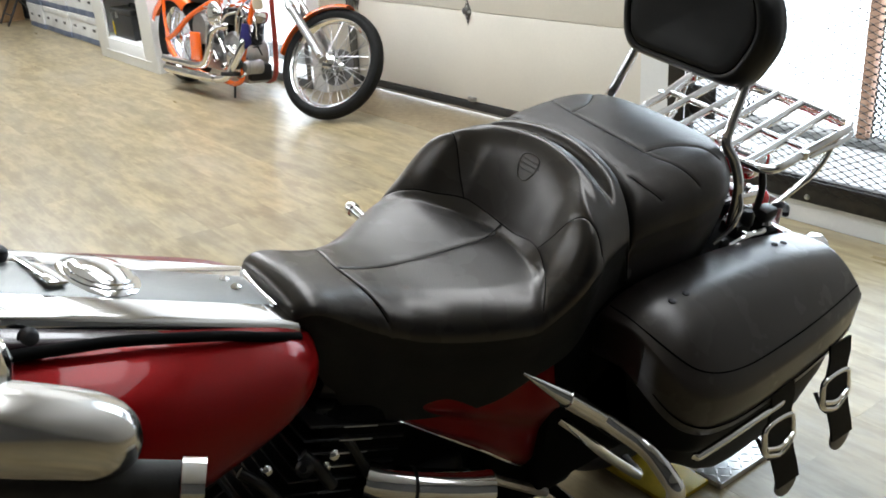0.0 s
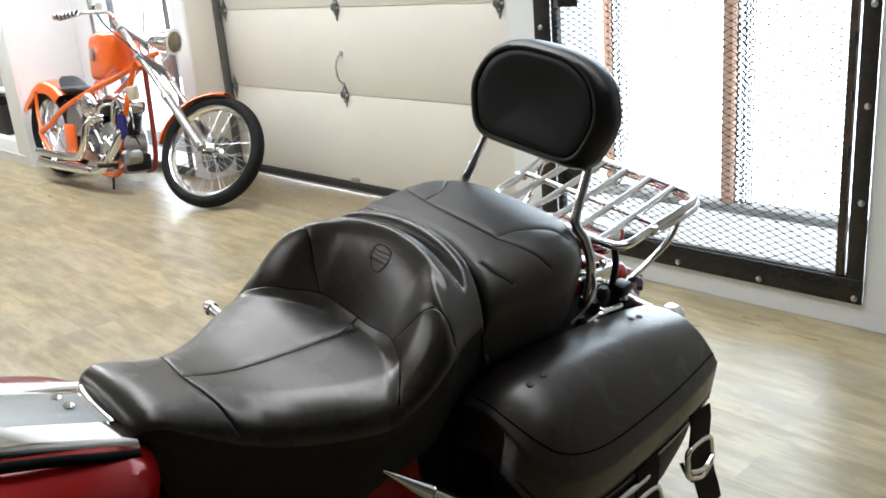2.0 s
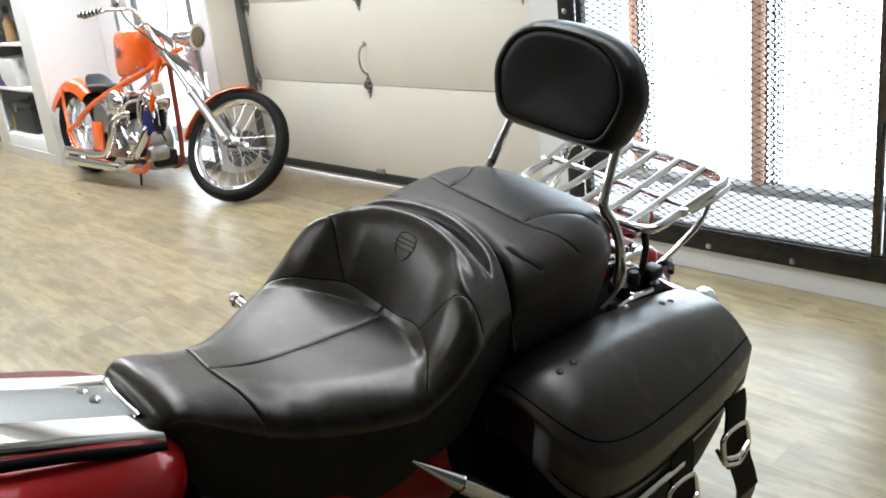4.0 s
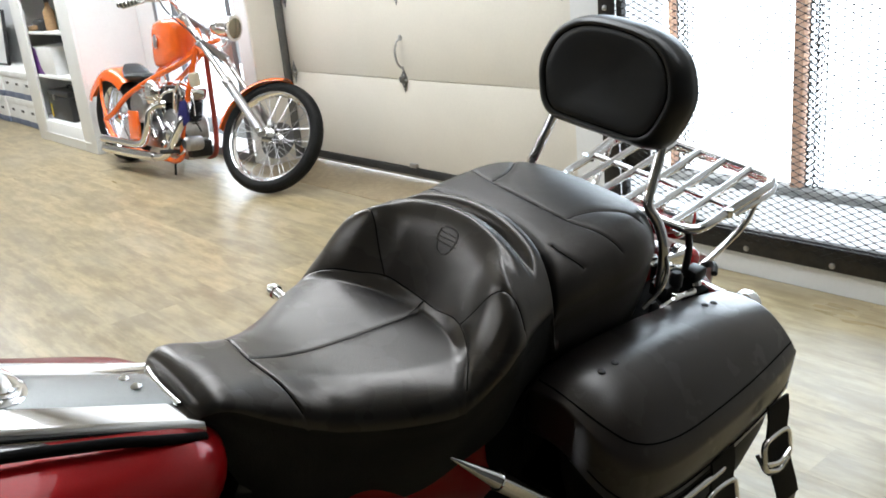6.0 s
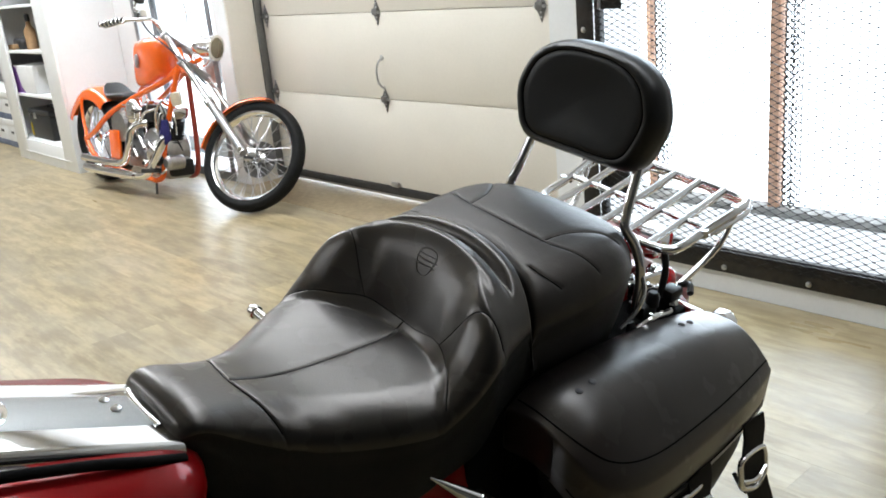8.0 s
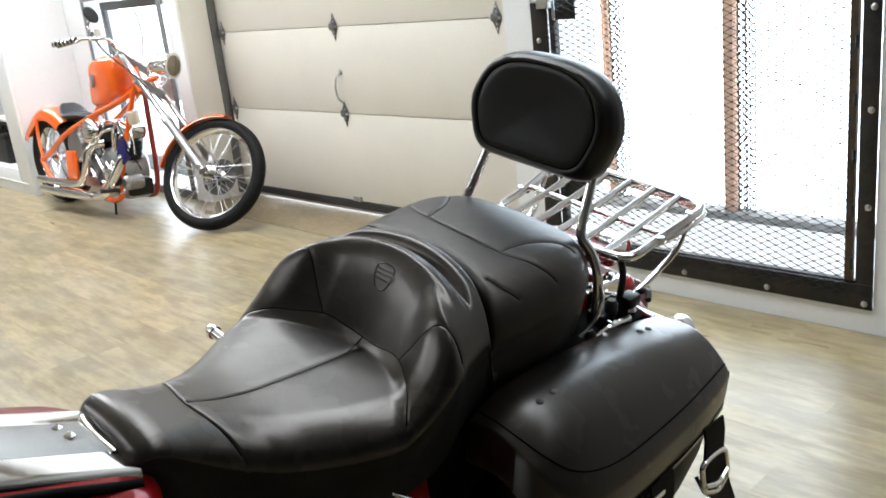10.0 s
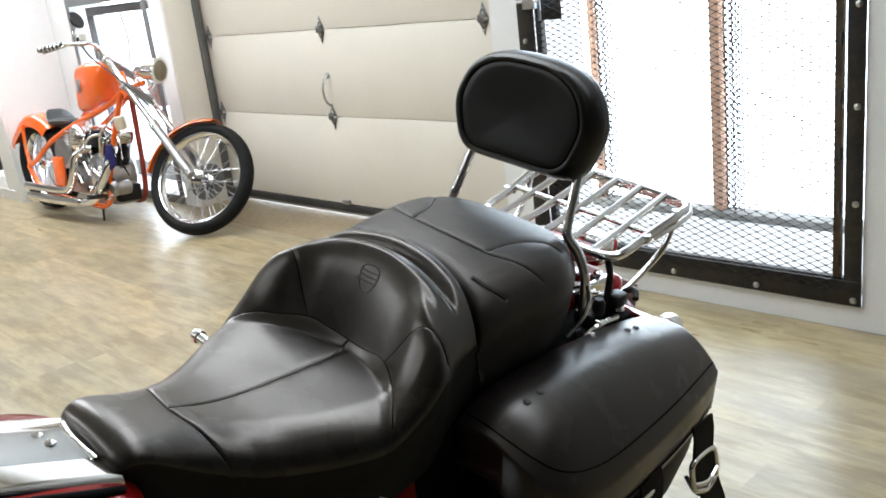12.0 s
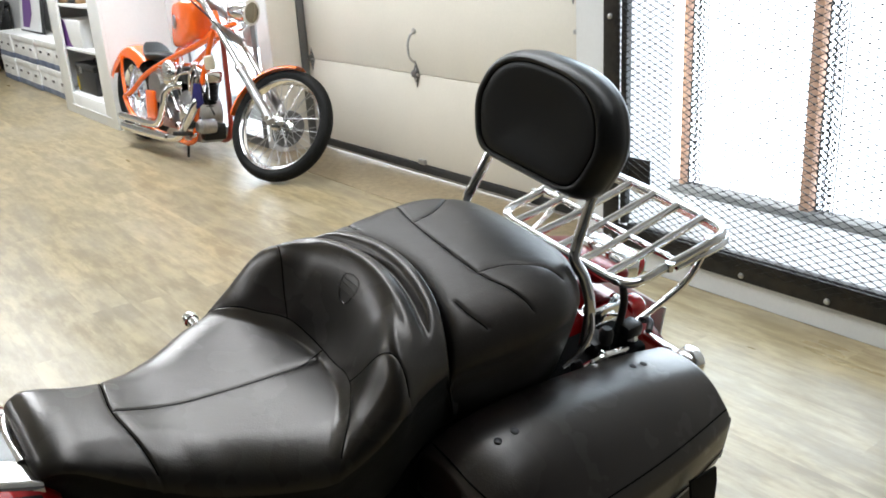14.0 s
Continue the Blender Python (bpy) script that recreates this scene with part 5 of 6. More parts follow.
# ---- the orange chopper ----
RC = Vector((-5.45, 1.575, 0))
CA = math.atan2(0.165, 1.99)
chop_pose = Matrix.Translation(RC) @ Matrix.Rotation(CA, 4, "Z") @ Matrix.Rotation(radians(-6), 4, "X")
chop = thing("chopper_motorcycle", "bright orange custom chopper with chrome engine and long raked fork", "motorcycle", turn=chop_pose)
ALU = surface("cast_aluminium", (0.45, 0.45, 0.46), 0.3, 0.95, grain=0.15, grain_scale=40, dirt=0.4, dirt_scale=20, bump=0.1)
# darker copy of the orange, with shade in the colour, for the far rail
ORANGE_SHADE = surface("shaded_orange_paint", (0.35, 0.03, 0.015), 0.3, coat=0.8)
DISC = surface("disc_steel", (0.12, 0.115, 0.11), 0.4, 0.9, grain=0.2, dirt=0.3)
TYRE = surface("tyre_rubber", (0.009, 0.009, 0.009), 0.6, grain=0.3, grain_scale=50, dirt=0.3, dirt_color=(0.02, 0.019, 0.018), bump=0.3, spec=0.15)
BLUE = surface("blue_cloth", (0.012, 0.01, 0.10), 0.85, grain=0.3, grain_scale=60)
BONE = surface("yellowed_plastic", (0.62, 0.56, 0.42), 0.5, grain=0.1)
LENS = surface("lamp_glass", (0.26, 0.23, 0.17), 0.10, 0.7, grain=0.05)
SADDLE = leather("saddle_leather", (0.010, 0.011, 0.013), 0.35, spec=0.7)


def wheel(name, R, w, rimr, parent, base, spokes, label):
    """Tyre, rim, hub and laced spokes; base places the wheel's axle along y."""
    def turned(profile, closed=True, sides=64):
        rows = [[base @ Vector((r * math.cos(a), s, r * math.sin(a))) for r, s in profile] for a in (2 * math.pi * k / sides for k in range(sides))]
        rows.append(rows[0])
        bm = grid_mesh("ring", rows, None, closed)
        bmesh.ops.remove_doubles(bm, verts=bm.verts, dist=1e-6)
        return bm
    h = w * 0.36
    rim = part(name, turned([(rimr, -h), (rimr + 0.012, -h - 0.004), (rimr + 0.014, -h), (rimr - 0.004, -h * 0.6), (rimr - 0.016, -h * 0.35), (rimr - 0.02, 0), (rimr - 0.016, h * 0.35), (rimr - 0.004, h * 0.6), (rimr + 0.014, h), (rimr + 0.012, h + 0.004), (rimr, h), (rimr - 0.012, h * 0.6), (rimr - 0.026, 0), (rimr - 0.012, -h * 0.6)]), CHROME, parent, label)
    tr = (R - rimr) * 0.62
    tyre = []
    for k in range(19):
        a = -2.2 + 4.4 * k / 18
        groove = 0.006 if k in (7, 11) else 0.0
        tyre.append((R - tr + (tr - groove) * math.cos(a), w / 2 * math.sin(a) if abs(a) < 1.57 else math.copysign(w / 2 - (abs(a) - 1.57) * w * 0.16, a)))
    part("tyre", turned(tyre, True, 72), TYRE, rim, "black treaded tyre")
    part("hub", turned([(0.012, -0.075), (0.02, -0.075), (0.045, -0.06), (0.045, -0.05), (0.026, -0.042), (0.026, 0.042), (0.045, 0.05), (0.045, 0.06), (0.02, 0.075), (0.012, 0.075)], True, 32), CHROME, rim)
    for k in range(spokes):
        a = 2 * math.pi * k / spokes
        s = 1 if k % 2 else -1
        b = a + (0.55 if (k // 2) % 2 else -0.55)
        p0 = base @ Vector((0.043 * math.cos(b), s * 0.052, 0.043 * math.sin(b)))
        p1 = base @ Vector(((rimr - 0.018) * math.cos(a), s * 0.008, (rimr - 0.018) * math.sin(a)))
        part("spoke", tube([p0, p1], 0.0021, 5, curved=False), STEEL, rim)
    return rim


def cpart(name, bm, material, label="", parent=None, angle=40):
    return part(name, bm, material, parent or chop, label, angle=angle)


rear = wheel("rear_wheel", 0.325, 0.19, 0.215, chop, Matrix.Translation((0.0, 0, 0.325)), 40, "chrome spoked rear wheel")
# rear fender hugs the tyre
rows = []
for k in range(31):
    a = radians(48 + 112 * k / 30)
    r = 0.345 + (0.03 * step((k - 22) / 8) if k > 22 else 0)
    rows.append([Vector((r2 * math.cos(a), s, 0.325 + r2 * math.sin(a))) for r2, s in ((r - 0.082, -0.118), (r - 0.03, -0.115), (r - 0.005, -0.10), (r + 0.008, -0.06), (r + 0.012, 0), (r + 0.008, 0.06), (r - 0.005, 0.10), (r - 0.03, 0.115), (r - 0.082, 0.118))])
fb = grid_mesh("fender", rows, None)
bmesh.ops.solidify(fb, geom=fb.faces[:], thickness=0.004)
cpart("rear_fender", fb, ORANGE, "orange rear fender", angle=60)
rows = []
for k in range(29):
    t = k / 28
    x = 0.15 + 0.27 * t
    dish = 0.605 + 0.085 * (1 - step(t / 0.45)) + 0.012 * t
    w = 0.115 * (0.25 + 0.75 * math.sin(math.pi * min(1.0, 0.06 + 0.62 * t)) ** 0.5) * (1 - 0.45 * step((t - 0.45) / 0.5))
    w *= math.sqrt(max(0.01, 1 - max(0.0, 1 - t / 0.28) ** 2))
    thick = 0.032 * math.sqrt(max(0.02, 1 - abs(2 * t - 1) ** 4))
    row = []
    for j in range(28):
        a = 2 * math.pi * j / 28
        c, s = math.cos(a), math.sin(a)
        row.append(Vector((x, w * c, dish + thick * s + 0.012 * c * c)))
    rows.append(row)
cpart("seat", grid_mesh("seat", rows, None, True, True), SADDLE, "small dished black solo seat", angle=60)


def bar(name, pts, r, mat, label="", sides=12, per=8, parent=None, curved=True):
    return cpart(name, tube(pts, r, sides, per=per, curved=curved), mat, label, parent)


for s in (-1, 1):
    bar("frame_tube", [(1.12, s * 0.02, 0.80), (0.95, s * 0.05, 0.725), (0.66, s * 0.11, 0.62), (0.36, s * 0.145, 0.50), (0.14, s * 0.155, 0.37), (0.02, s * 0.155, 0.325)], 0.019, ORANGE, "orange frame tube")
    bar("lower_rail", [(0.0, s * 0.155, 0.32), (0.12, s * 0.155, 0.20), (0.35, s * 0.15, 0.14), (0.8, s * 0.13, 0.10), (0.93, s * 0.13, 0.10), (1.0, s * 0.125, 0.15), (1.02, s * 0.12, 0.30), (1.065, s * 0.08, 0.55), (1.12, s * 0.03, 0.82)], 0.018, ORANGE if s < 0 else ORANGE_SHADE, "orange lower frame rail")
    bar("fender_strut", [(0.02, s * 0.155, 0.33), (-0.06, s * 0.135, 0.45), (-0.08, s * 0.125, 0.6)], 0.012, ORANGE)
bar("backbone", [(1.14, 0, 0.86), (0.95, 0, 0.76), (0.6, 0, 0.68), (0.5, 0, 0.5), (0.5, 0, 0.16)], 0.021, ORANGE)
# tank: short, tall, flat-sided, with a rounded crown
rows = []
for k in range(37):
    t = k / 36
    x = 0.585 + 0.385 * t
    e = math.sqrt(max(0.0, 1 - abs(2 * t - 1) ** (14 if t < 0.5 else 7)))
    w = (0.062 + 0.022 * step(t / 0.6)) * (0.2 + 0.8 * e)
    zt = 0.985 + 0.025 * step(t / 0.5) - 0.06 * (1 - e)
    zb = 0.690 + 0.07 * step((t - 0.4) / 0.6) + 0.012 * (1 - e)
    row = []
    for j in range(40):
        a = 2 * math.pi * j / 40
        c, s = math.cos(a), math.sin(a)
        flat = 0.42 if s < 0 else 0.62
        row.append(Vector((x, w * math.copysign(abs(c) ** 0.5, c), (zt + zb) / 2 + (zt - zb) / 2 * math.copysign(abs(s) ** flat, s))))
    rows.append(row)
ctank = cpart("fuel_tank", grid_mesh("tank", rows, None, True, True), ORANGE, "bright orange upright fuel tank", angle=60)
cpart("filler_cap", lathe([(0.03, 0), (0.03, 0.012), (0.026, 0.018), (0.002, 0.02)], 20, pose(0.82, -0.02, 1.0)), CHROME, "chrome filler cap", ctank)
cpart("tank_emblem", moved(outline_solid([(0.03 * math.cos(a), 0.045 * math.sin(a)) for a in (2 * math.pi * j / 20 for j in range(20))], 0.008, 0.001), pose(0.70, -0.080, 0.86, 90, 0, -6)), STEEL, "grey oval badge", ctank)
# engine
eng = cpart("crankcase", join(lathe([(0.02, -0.10), (0.135, -0.10), (0.15, -0.085), (0.15, 0.085), (0.135, 0.10), (0.02, 0.10)], 36, pose(0.84, 0, 0.28, 90)), box(0.70, 1.0, -0.085, 0.085, 0.10, 0.24, 0.02)), ALU, "polished aluminium crankcase")
cpart("timing_cover", lathe([(0.09, 0), (0.092, 0.02), (0.08, 0.034), (0.05, 0.04), (0.045, 0.05), (0.002, 0.052)], 32, pose(0.89, -0.10, 0.26, 90)), CHROME, "chrome cone cover", eng)
for lean, x in ((16, 0.90), (-24, 0.77)):
    base = pose(x, 0, 0.34, 0, lean)
    cyl = cpart("cylinder", moved(lathe([(0.06, -0.02)] + [v for i in range(9) for v in ((0.062, 0.012 + i * 0.017), (0.083, 0.014 + i * 0.017), (0.083, 0.019 + i * 0.017), (0.062, 0.021 + i * 0.017))] + [(0.062, 0.17)], 32), base), BLACK, "black finned cylinder", eng)
    cpart("rocker_cover", moved(box(-0.085, 0.085, -0.075, 0.075, 0.17, 0.255, 0.022, 3), base), CHROME, "chrome rocker cover", cyl)
    for dx in (-0.025, 0.025):
        cpart("pushrod_tube", moved(tube([(dx * 0.4, -0.095, -0.06), (dx, -0.082, 0.19)], 0.0095, 10, curved=False), base), CHROME, "", cyl)
air = cpart("air_cleaner", lathe([(0.085, 0), (0.09, 0.01), (0.088, 0.035), (0.07, 0.055), (0.03, 0.062), (0.002, 0.063)], 36, pose(0.68, -0.10, 0.53, 90)), CHROME, "round ribbed chrome air cleaner")
for i in range(5):
    cpart("rib", box(0.60, 0.76, -0.168, -0.158, 0.485 + i * 0.022, 0.493 + i * 0.022, 0.003), CHROME, "", air)
cpart("carburettor", box(0.74, 0.88, -0.10, -0.02, 0.47, 0.58, 0.02), BLACK)
for p, q, r in (((0.70, -0.13, 0.40), (0.83, -0.15, 0.30), 0.013), ((0.78, -0.14, 0.47), (0.98, -0.14, 0.56), 0.010), ((0.96, -0.13, 0.44), (1.05, -0.12, 0.62), 0.008), ((0.62, -0.14, 0.33), (0.74, -0.16, 0.24), 0.012), ((0.90, -0.15, 0.34), (1.02, -0.14, 0.24), 0.014)):
    cpart("engine_pipe", tube([p, ((p[0] + q[0]) / 2, p[1] - 0.015, (p[2] + q[2]) / 2 + 0.02), q], r, 10), CHROME, "chrome engine pipe", eng)
for p, r in (((0.66, -0.115, 0.25), 0.035), ((0.78, -0.12, 0.20), 0.026), ((1.0, -0.11, 0.32), 0.03), ((0.58, -0.12, 0.33), 0.03)):
    cpart("engine_cap", lathe([(r, 0), (r, 0.016), (r * 0.8, 0.024), (r * 0.4, 0.026), (0.001, 0.027)], 20, pose(*p, 90)), CHROME, "chrome engine cap", eng)
    cpart("cap_socket", lathe([(r * 0.45, 0.0262), (r * 0.45, 0.03), (0.001, 0.0302)], 12, pose(*p, 90)), BLACK, "", eng)
cpart("engine_backing", box(0.62, 0.97, -0.05, 0.05, 0.18, 0.56, 0.03), BLACK, "dark engine core", eng)
cpart("oil_tank", lathe([(0.02, -0.14), (0.095, -0.14), (0.11, -0.125), (0.11, 0.125), (0.095, 0.14), (0.02, 0.14)], 32, pose(0.47, 0, 0.43, 90)), ALU, "round aluminium oil tank")
cpart("side_plate", box(0.34, 0.48, -0.155, -0.13, 0.20, 0.40, 0.02), ORANGE, "orange side plate")
cpart("gearbox", box(0.44, 0.72, -0.10, 0.12, 0.15, 0.34, 0.03), ALU, "aluminium gearbox")
cpart("starter", lathe([(0.045, 0), (0.048, 0.02), (0.048, 0.10), (0.03, 0.12), (0.002, 0.12)], 20, pose(1.06, -0.02, 0.22, 90)), ALU)
cpart("oil_filter", lathe([(0.04, 0), (0.042, 0.09), (0.03, 0.105), (0.002, 0.106)], 20, pose(0.99, -0.09, 0.24, 90)), BLACK)
cpart("regulator", box(0.93, 1.04, -0.08, 0.08, 0.12, 0.23, 0.015), BLACK, "black finned regulator")
bar("exhaust_pipe", [(0.03, -0.20, 0.19), (0.30, -0.20, 0.185), (0.52, -0.195, 0.185), (0.62, -0.19, 0.21), (0.68, -0.185, 0.30), (0.70, -0.175, 0.40), (0.74, -0.14, 0.45), (0.78, -0.09, 0.46)], 0.027, CHROME, "chrome upswept exhaust pipe", 18)
bar("exhaust_pipe", [(0.06, -0.205, 0.125), (0.40, -0.205, 0.12), (0.75, -0.20, 0.12), (0.92, -0.195, 0.15), (1.02, -0.18, 0.26), (1.08, -0.15, 0.38), (1.06, -0.10, 0.46), (1.02, -0.07, 0.48)], 0.027, CHROME, "chrome lower exhaust pipe", 18)
cpart("heat_shield", tube([(0.10, -0.212, 0.125), (0.45, -0.212, 0.12), (0.78, -0.207, 0.122)], 0.030, 18), CHROME)
cpart("foot_peg", tube([(0.99, -0.13, 0.17), (0.99, -0.27, 0.18)], 0.014, 12, curved=False), RUBBER, "black foot peg")
cpart("brake_pedal", tube([(1.0, -0.16, 0.15), (1.12, -0.20, 0.17), (1.2, -0.22, 0.2)], 0.008, 8), CHROME)
cpart("jack_foot", tube([(0.885, -0.12, 0.085), (0.885, -0.125, 0.0)], 0.008, 8, curved=False), BLACK)
cl2 = cpart("hanging_cloth", moved(outline_solid([(-0.02, 0.15), (0.025, 0.15), (0.045, 0.03), (0.0, -0.01), (-0.05, 0.03)], 0.02, 0.007), pose(1.10, -0.14, 0.35, 90, 0, 20)), BLUE, "dark blue rag hung on the frame")
cpart("horn_cover", lathe([(0.03, -0.03), (0.035, 0), (0.03, 0.05), (0.002, 0.055)], 20, pose(1.17, -0.09, 0.62, 10)), BONE, "yellowed plastic cap")
for k, (a, b) in enumerate((((1.0, -0.05, 0.62), (1.12, -0.08, 0.40)), ((0.95, -0.08, 0.60), (1.15, -0.06, 0.30)), ((0.72, -0.06, 0.66), (0.80, -0.10, 0.55)))):
    bar("cable", [a, ((a[0] + b[0]) / 2 + 0.05, a[1] - 0.03, (a[2] + b[2]) / 2), b], 0.005, BLACK if k % 2 else CHROME, "", 8)

cpart('headstock', join(tube([(1.16, 0, 0.78), (1.07, 0, 0.93)], 0.032, 16, curved=False), tube([(1.13, 0, 0.83), (1.34, 0, 0.87)], 0.016, 12, curved=False)), ORANGE, 'orange headstock')
# fork assembly turns about the steering axis
RAKE, AX = radians(49), Vector((1.84, 0, 0.309))
axis = Vector((-math.sin(RAKE), 0, math.cos(RAKE)))
steer = Matrix.Translation(AX) @ Matrix.Rotation(radians(32), 4, axis) @ Matrix.Translation(-AX)
side = Vector((0, 1, 0))


def on_fork(d, s=0.0, f=0.0):
    """A point d metres up the fork, s to the left, f ahead of it."""
    return steer @ (AX + axis * d + side * s + Vector((math.cos(RAKE), 0, math.sin(RAKE))) * f)


front = wheel("front_wheel", 0.338, 0.088, 0.273, chop, steer @ Matrix.Translation(AX), 40, "chrome spoked front wheel")
cpart("brake_disc", lathe([(0.06, 0), (0.112, 0), (0.112, 0.005), (0.06, 0.005)], 40, steer @ Matrix.Translation(AX + Vector((0, 0.062, 0))) @ pose(0, 0, 0, -90)), DISC, "dark steel brake disc", front)
for s in (-0.128, 0.128):
    cpart("fork_slider", tube([on_fork(-0.02, s), on_fork(0.03, s), on_fork(0.40, s)], 0.027, 18, curved=False), ALU, "aluminium fork slider")
    cpart("fork_tube", tube([on_fork(0.40, s), on_fork(1.08, s)], 0.018, 18, curved=False), CHROME, "chrome fork tube")
    cpart("fork_seal", tube([on_fork(0.39, s), on_fork(0.43, s)], 0.031, 18, curved=False), CHROME)
cpart("front_axle", tube([on_fork(0, -0.155), on_fork(0, 0.155)], 0.013, 14, curved=False), CHROME)
for d in (0.76, 1.0):
    cpart("fork_clamp", moved(box(-0.030, 0.024, -0.15, 0.15, -0.011, 0.011, 0.008), steer @ Matrix.Translation(AX + axis * d) @ Matrix.Rotation(-RAKE, 4, "Y")), ALU, "aluminium fork clamp")
rows = []
for k in range(23):
    a = radians(86 + 94 * k / 22)
    r = 0.356
    rows.append([steer @ (AX + Vector((r2 * math.cos(a), s, r2 * math.sin(a)))) for r2, s in ((r - 0.024, -0.062), (r - 0.010, -0.058), (r, -0.038), (r + 0.005, 0), (r, 0.038), (r - 0.010, 0.058), (r - 0.024, 0.062))])
fb = grid_mesh("fender", rows, None)
bmesh.ops.solidify(fb, geom=fb.faces[:], thickness=0.003)
cpart("front_fender", fb, ORANGE, "short orange front fender", angle=60)
hl = steer @ Matrix.Translation(AX + axis * 0.86 + Vector((0.17, 0.0, 0.085))) @ pose(0, 0, 0, 0, 90)
lamp = cpart("headlight", lathe([(0.02, -0.15), (0.05, -0.12), (0.068, -0.06), (0.074, 0.0), (0.08, 0.01), (0.08, 0.025), (0.070, 0.028)], 36, hl), CHROME, "chrome bullet headlight")
cpart("headlight_lens", lathe([(0.070, 0.026), (0.045, 0.034), (0.002, 0.038)], 36, hl), LENS, "clear headlight glass", lamp)
bar("headlight_bracket", [on_fork(0.80, 0, 0.0), on_fork(0.90, 0, 0.10)], 0.012, CHROME, curved=False)
back = steer.inverted()
for s in (-1, 1):
    hb = []
    for p in ((1.139, -0.13, 1.097), (1.195, -0.22, 1.11), (1.19, -0.30, 1.111), (1.114, -0.36, 1.11), (0.93, -0.42, 1.088)):
        q = back @ Vector(p)
        hb.append(steer @ Vector((q.x, q.y * -s, q.z)))
    hb[0] = on_fork(1.06, s * 0.10, 0.0)
    bar("bar_riser", [on_fork(1.0, s * 0.06), on_fork(1.08, s * 0.06, 0.0)], 0.012, CHROME, "chrome riser", curved=False)
    bar("handlebar", hb, 0.0115, CHROME, "chrome handlebar")
    g0, g1 = hb[3].lerp(hb[4], 0.0), hb[4]
    gp = bar("grip", [g0, g1], 0.017, RUBBER, "black ribbed grip", curved=False)
    for i in range(6):
        q = g0.lerp(g1, 0.08 + i * 0.16)
        cpart("grip_rib", tube([q, q + (g1 - g0).normalized() * 0.012], 0.0185, 12, curved=False), CHROME, "", gp)
    bar("lever", [hb[3] + Vector((0.0, 0, 0.0)), hb[3].lerp(hb[4], 0.3) + Vector((0.05, 0, -0.01)), hb[4] + Vector((0.05, 0, -0.02))], 0.006, CHROME, "chrome lever", 8)
cpart("master_cylinder", moved(box(-0.04, 0.04, -0.03, 0.03, -0.02, 0.03, 0.01), Matrix.Translation((1.143, -0.27, 1.14))), CHROME, "chrome brake reservoir")
bar("mirror_stem", [(1.15, -0.30, 1.11), (1.14, -0.30, 1.18), (1.15, -0.28, 1.24)], 0.006, CHROME, "", 8)
cpart("mirror", moved(lathe([(0.02, -0.012), (0.05, -0.008), (0.055, 0.0), (0.05, 0.008)], 24), Matrix.Translation((1.15, -0.28, 1.25)) @ pose(0, 0, 0, 35, 55, 60)), BLACK, "round dark-backed mirror")
bar("brake_hose", [(1.14, -0.27, 1.12), (1.2, -0.24, 1.03), (1.32, -0.15, 0.9), on_fork(0.5, -0.14, 0.05)], 0.005, BLACK, "", 8)

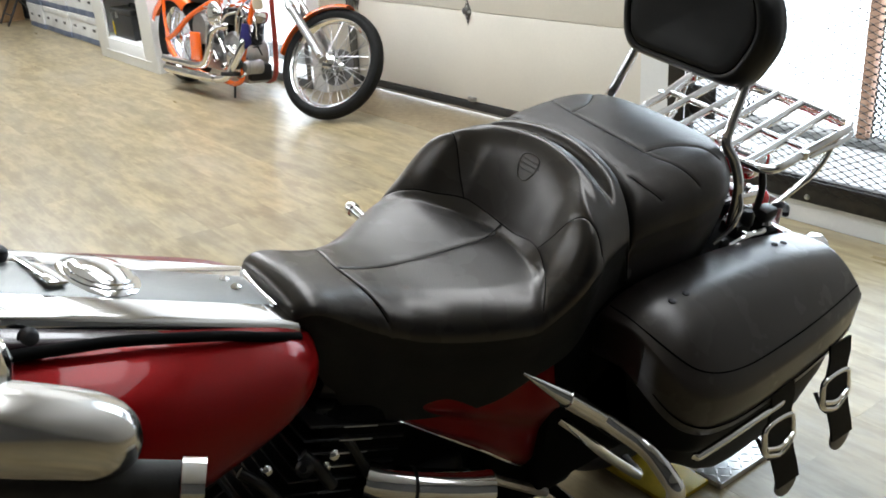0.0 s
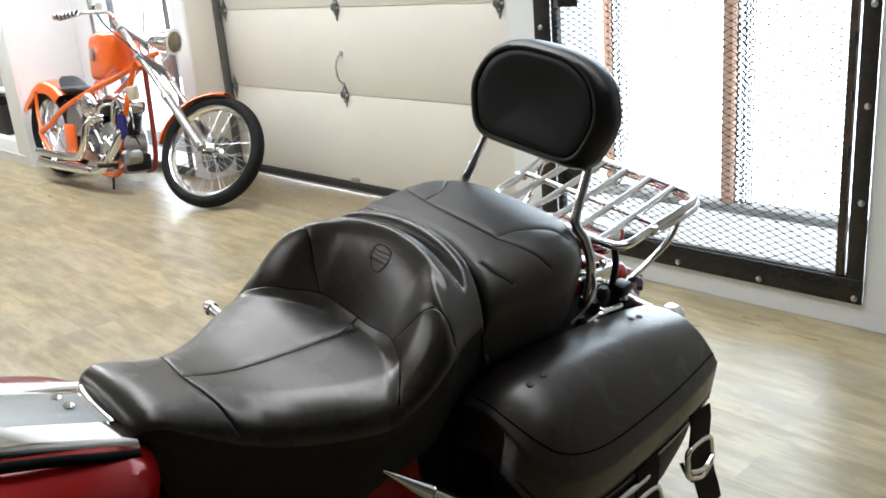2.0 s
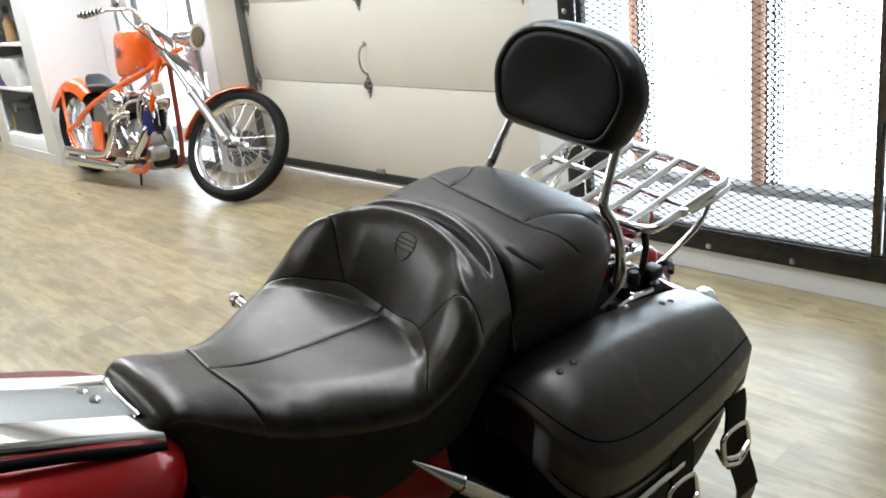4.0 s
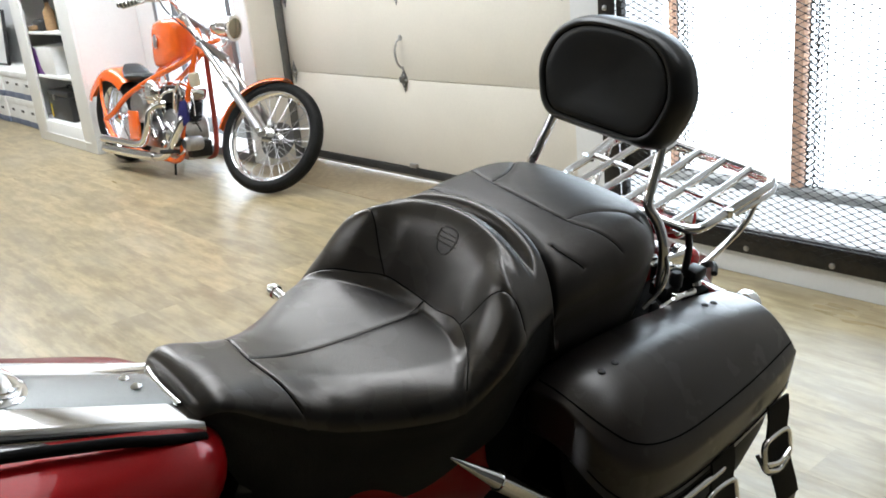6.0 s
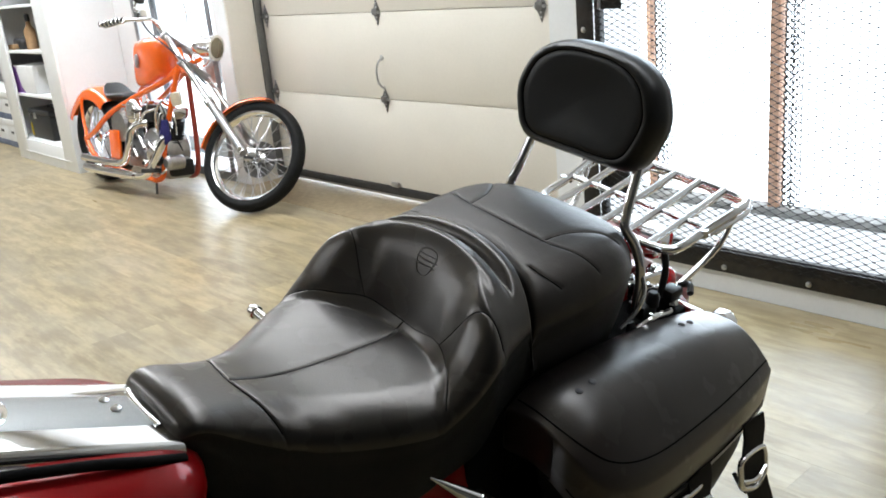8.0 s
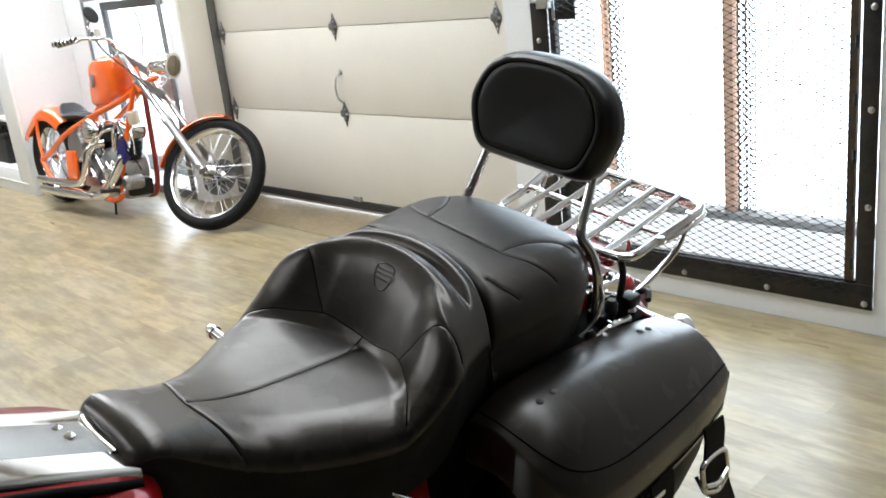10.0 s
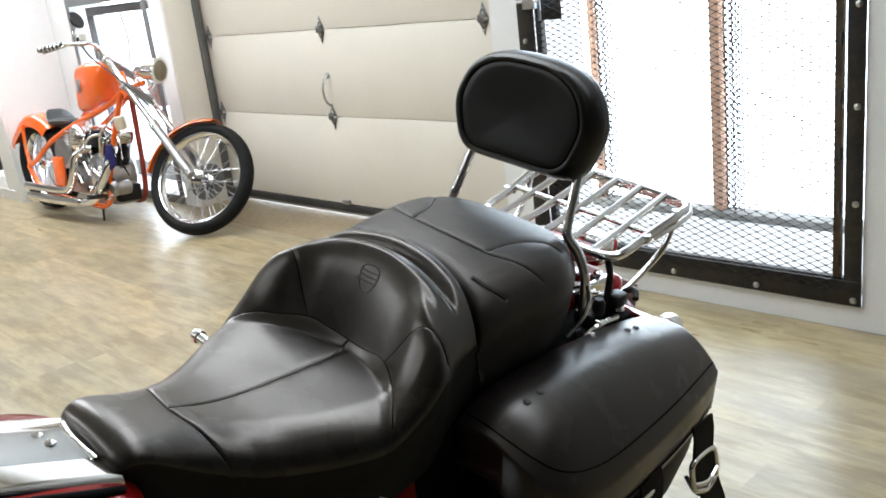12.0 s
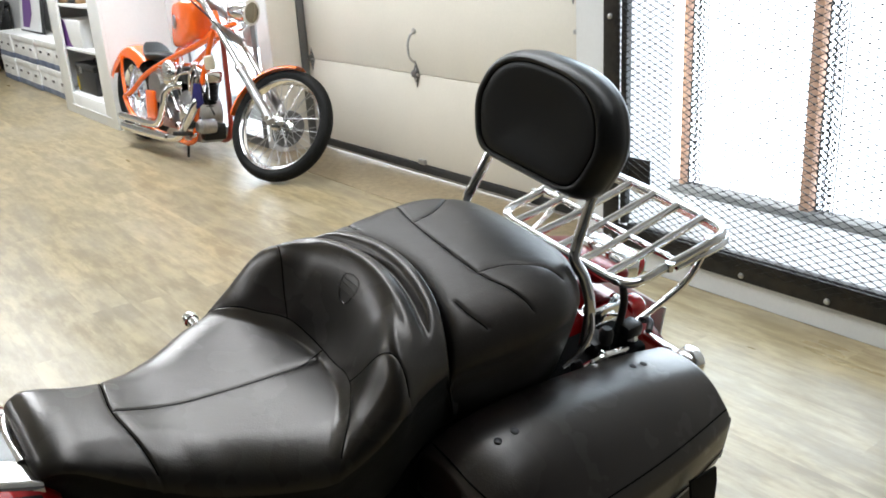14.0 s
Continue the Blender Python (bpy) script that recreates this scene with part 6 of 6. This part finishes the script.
# ---- floor planks ----
def plank_material():
    """Wood-look vinyl: long streaks, khaki and worn grey areas and a soft sheen."""
    m = surface("plank_vinyl", (0.44, 0.36, 0.23), 0.33)
    go = links(m)
    b = m.node_tree.nodes["Principled BSDF"]
    info = node(m, "ShaderNodeObjectInfo")
    tex = node(m, "ShaderNodeTexCoord")
    shift = m.node_tree.nodes.new("ShaderNodeVectorMath")
    shift.operation = "SCALE"
    shift.inputs[0].default_value = (37.0, 11.0, 5.0)
    go(info.outputs["Random"], shift.inputs["Scale"])
    add = m.node_tree.nodes.new("ShaderNodeVectorMath")
    go(tex.outputs["Object"], add.inputs[0]), go(shift.outputs[0], add.inputs[1])
    long_map = node(m, "ShaderNodeMapping", Scale=(2.4, 10.0, 1.0))
    fine_map = node(m, "ShaderNodeMapping", Scale=(2.2, 80.0, 1.0))
    go(add.outputs[0], long_map.inputs[0]), go(add.outputs[0], fine_map.inputs[0])
    streak = node(m, "ShaderNodeTexNoise", Scale=1.6, Detail=7.0, Roughness=0.68)
    fine = node(m, "ShaderNodeTexNoise", Scale=1.0, Detail=5.0, Roughness=0.6)
    go(long_map.outputs[0], streak.inputs["Vector"]), go(fine_map.outputs[0], fine.inputs["Vector"])
    tone_mix = m.node_tree.nodes.new("ShaderNodeMix")
    tone_mix.data_type = "RGBA"
    tone_mix.inputs["A"].default_value = (0.245, 0.188, 0.098, 1)
    tone_mix.inputs["B"].default_value = (0.42, 0.338, 0.192, 1)
    tone_f = node(m, "ShaderNodeMapRange", From_Min=0.36, From_Max=0.62)
    tone_f.interpolation_type = "SMOOTHSTEP"
    go(streak.outputs[0], tone_f.inputs[0]), go(tone_f.outputs[0], tone_mix.inputs["Factor"])
    # broad greyer, worn areas
    geo = node(m, "ShaderNodeNewGeometry")
    wide_map = node(m, "ShaderNodeMapping", Scale=(1.3, 4.5, 1.0))
    wide = node(m, "ShaderNodeTexNoise", Scale=1.0, Detail=4.0, Roughness=0.6)
    go(geo.outputs["Position"], wide_map.inputs[0]), go(wide_map.outputs[0], wide.inputs["Vector"])
    worn = node(m, "ShaderNodeMapRange", From_Min=0.40, From_Max=0.68, To_Min=0.0, To_Max=0.55)
    go(wide.outputs[0], worn.inputs[0])
    warm = m.node_tree.nodes.new("ShaderNodeMix")
    warm.data_type = "RGBA"
    warm.inputs["B"].default_value = (0.34, 0.305, 0.235, 1)
    go(worn.outputs[0], warm.inputs["Factor"]), go(tone_mix.outputs["Result"], warm.inputs["A"])
    patch_map = node(m, "ShaderNodeMapping", Scale=(4.0, 10.0, 1.0))
    patch = node(m, "ShaderNodeTexNoise", Scale=1.0, Detail=6.0, Roughness=0.65)
    go(geo.outputs["Position"], patch_map.inputs[0]), go(patch_map.outputs[0], patch.inputs["Vector"])
    dark = node(m, "ShaderNodeMapRange", From_Min=0.45, From_Max=0.70, To_Min=0.0, To_Max=0.5)
    go(patch.outputs[0], dark.inputs[0])
    khaki = m.node_tree.nodes.new("ShaderNodeMix")
    khaki.data_type = "RGBA"
    khaki.inputs["B"].default_value = (0.20, 0.155, 0.08, 1)
    go(dark.outputs[0], khaki.inputs["Factor"]), go(warm.outputs["Result"], khaki.inputs["A"])
    mix = m.node_tree.nodes.new("ShaderNodeMix")
    mix.data_type, mix.blend_type = "RGBA", "MULTIPLY"
    mix.inputs["Factor"].default_value = 0.5
    fr = node(m, "ShaderNodeMapRange", From_Min=0.3, From_Max=0.7, To_Min=0.86, To_Max=1.08)
    go(fine.outputs[0], fr.inputs[0]), go(khaki.outputs["Result"], mix.inputs["A"]), go(fr.outputs[0], mix.inputs["B"])
    # each plank has a shade of its own
    shade = node(m, "ShaderNodeMapRange", To_Min=0.88, To_Max=1.10)
    go(info.outputs["Random"], shade.inputs[0])
    toned = m.node_tree.nodes.new("ShaderNodeVectorMath")
    toned.operation = "SCALE"
    go(mix.outputs["Result"], toned.inputs[0]), go(shade.outputs[0], toned.inputs["Scale"])
    go(toned.outputs[0], b.inputs["Base Color"])
    rr = node(m, "ShaderNodeMapRange", From_Min=0.3, From_Max=0.7, To_Min=0.27, To_Max=0.36)
    go(wide.outputs[0], rr.inputs[0]), go(rr.outputs[0], b.inputs["Roughness"])
    return m


PLANK = plank_material()
PW, PL = 0.152, 1.22
plank_mesh = finish(box(-PL / 2, PL / 2, -PW / 2, PW / 2, -0.006, 0, 0.00025, 1), "plank", PLANK, False)
rng = random.Random(7)
far = []
rowsn = int((WY - Y0) / PW)
for r in range(rowsn + 1):
    yc = WY - 0.004 - PW * (r + 0.5)
    off = rng.random() * PL
    x = X0 + 0.02 - off
    while x < X1 - 0.02:
        xc = x + PL / 2
        x += PL
        if xc - PL / 2 < X0 + 0.02 or xc + PL / 2 > X1 - 0.02:
            far.append((max(X0 + 0.01, xc - PL / 2), min(X1 - 0.01, xc + PL / 2), yc))
            continue
        if -9.4 < xc < 1.3 and yc > -2.2:
            ob = new("plank", plank_mesh)
            ob.location = (xc, yc, 0)
            ob.parent = floor
        elif yc - PW / 2 > Y0 + 0.02:
            far.append((xc - PL / 2, xc + PL / 2, yc))
fv, ff = [], []
for xa, xb, yc in far:
    k = len(fv)
    for px, sy in ((xa, -1), (xb, -1), (xb, 1), (xa, 1)):
        fv.append((px, yc + sy * (PW / 2 - 0.0003), 0))
    ff.append((k, k + 1, k + 2, k + 3))
me = bpy.data.meshes.new("far_planks")
me.from_pydata(fv, [], ff)
me.materials.append(PLANK)
fp = new("far_planks", me)
fp.parent = floor
tagged(fp, kind="stuff")
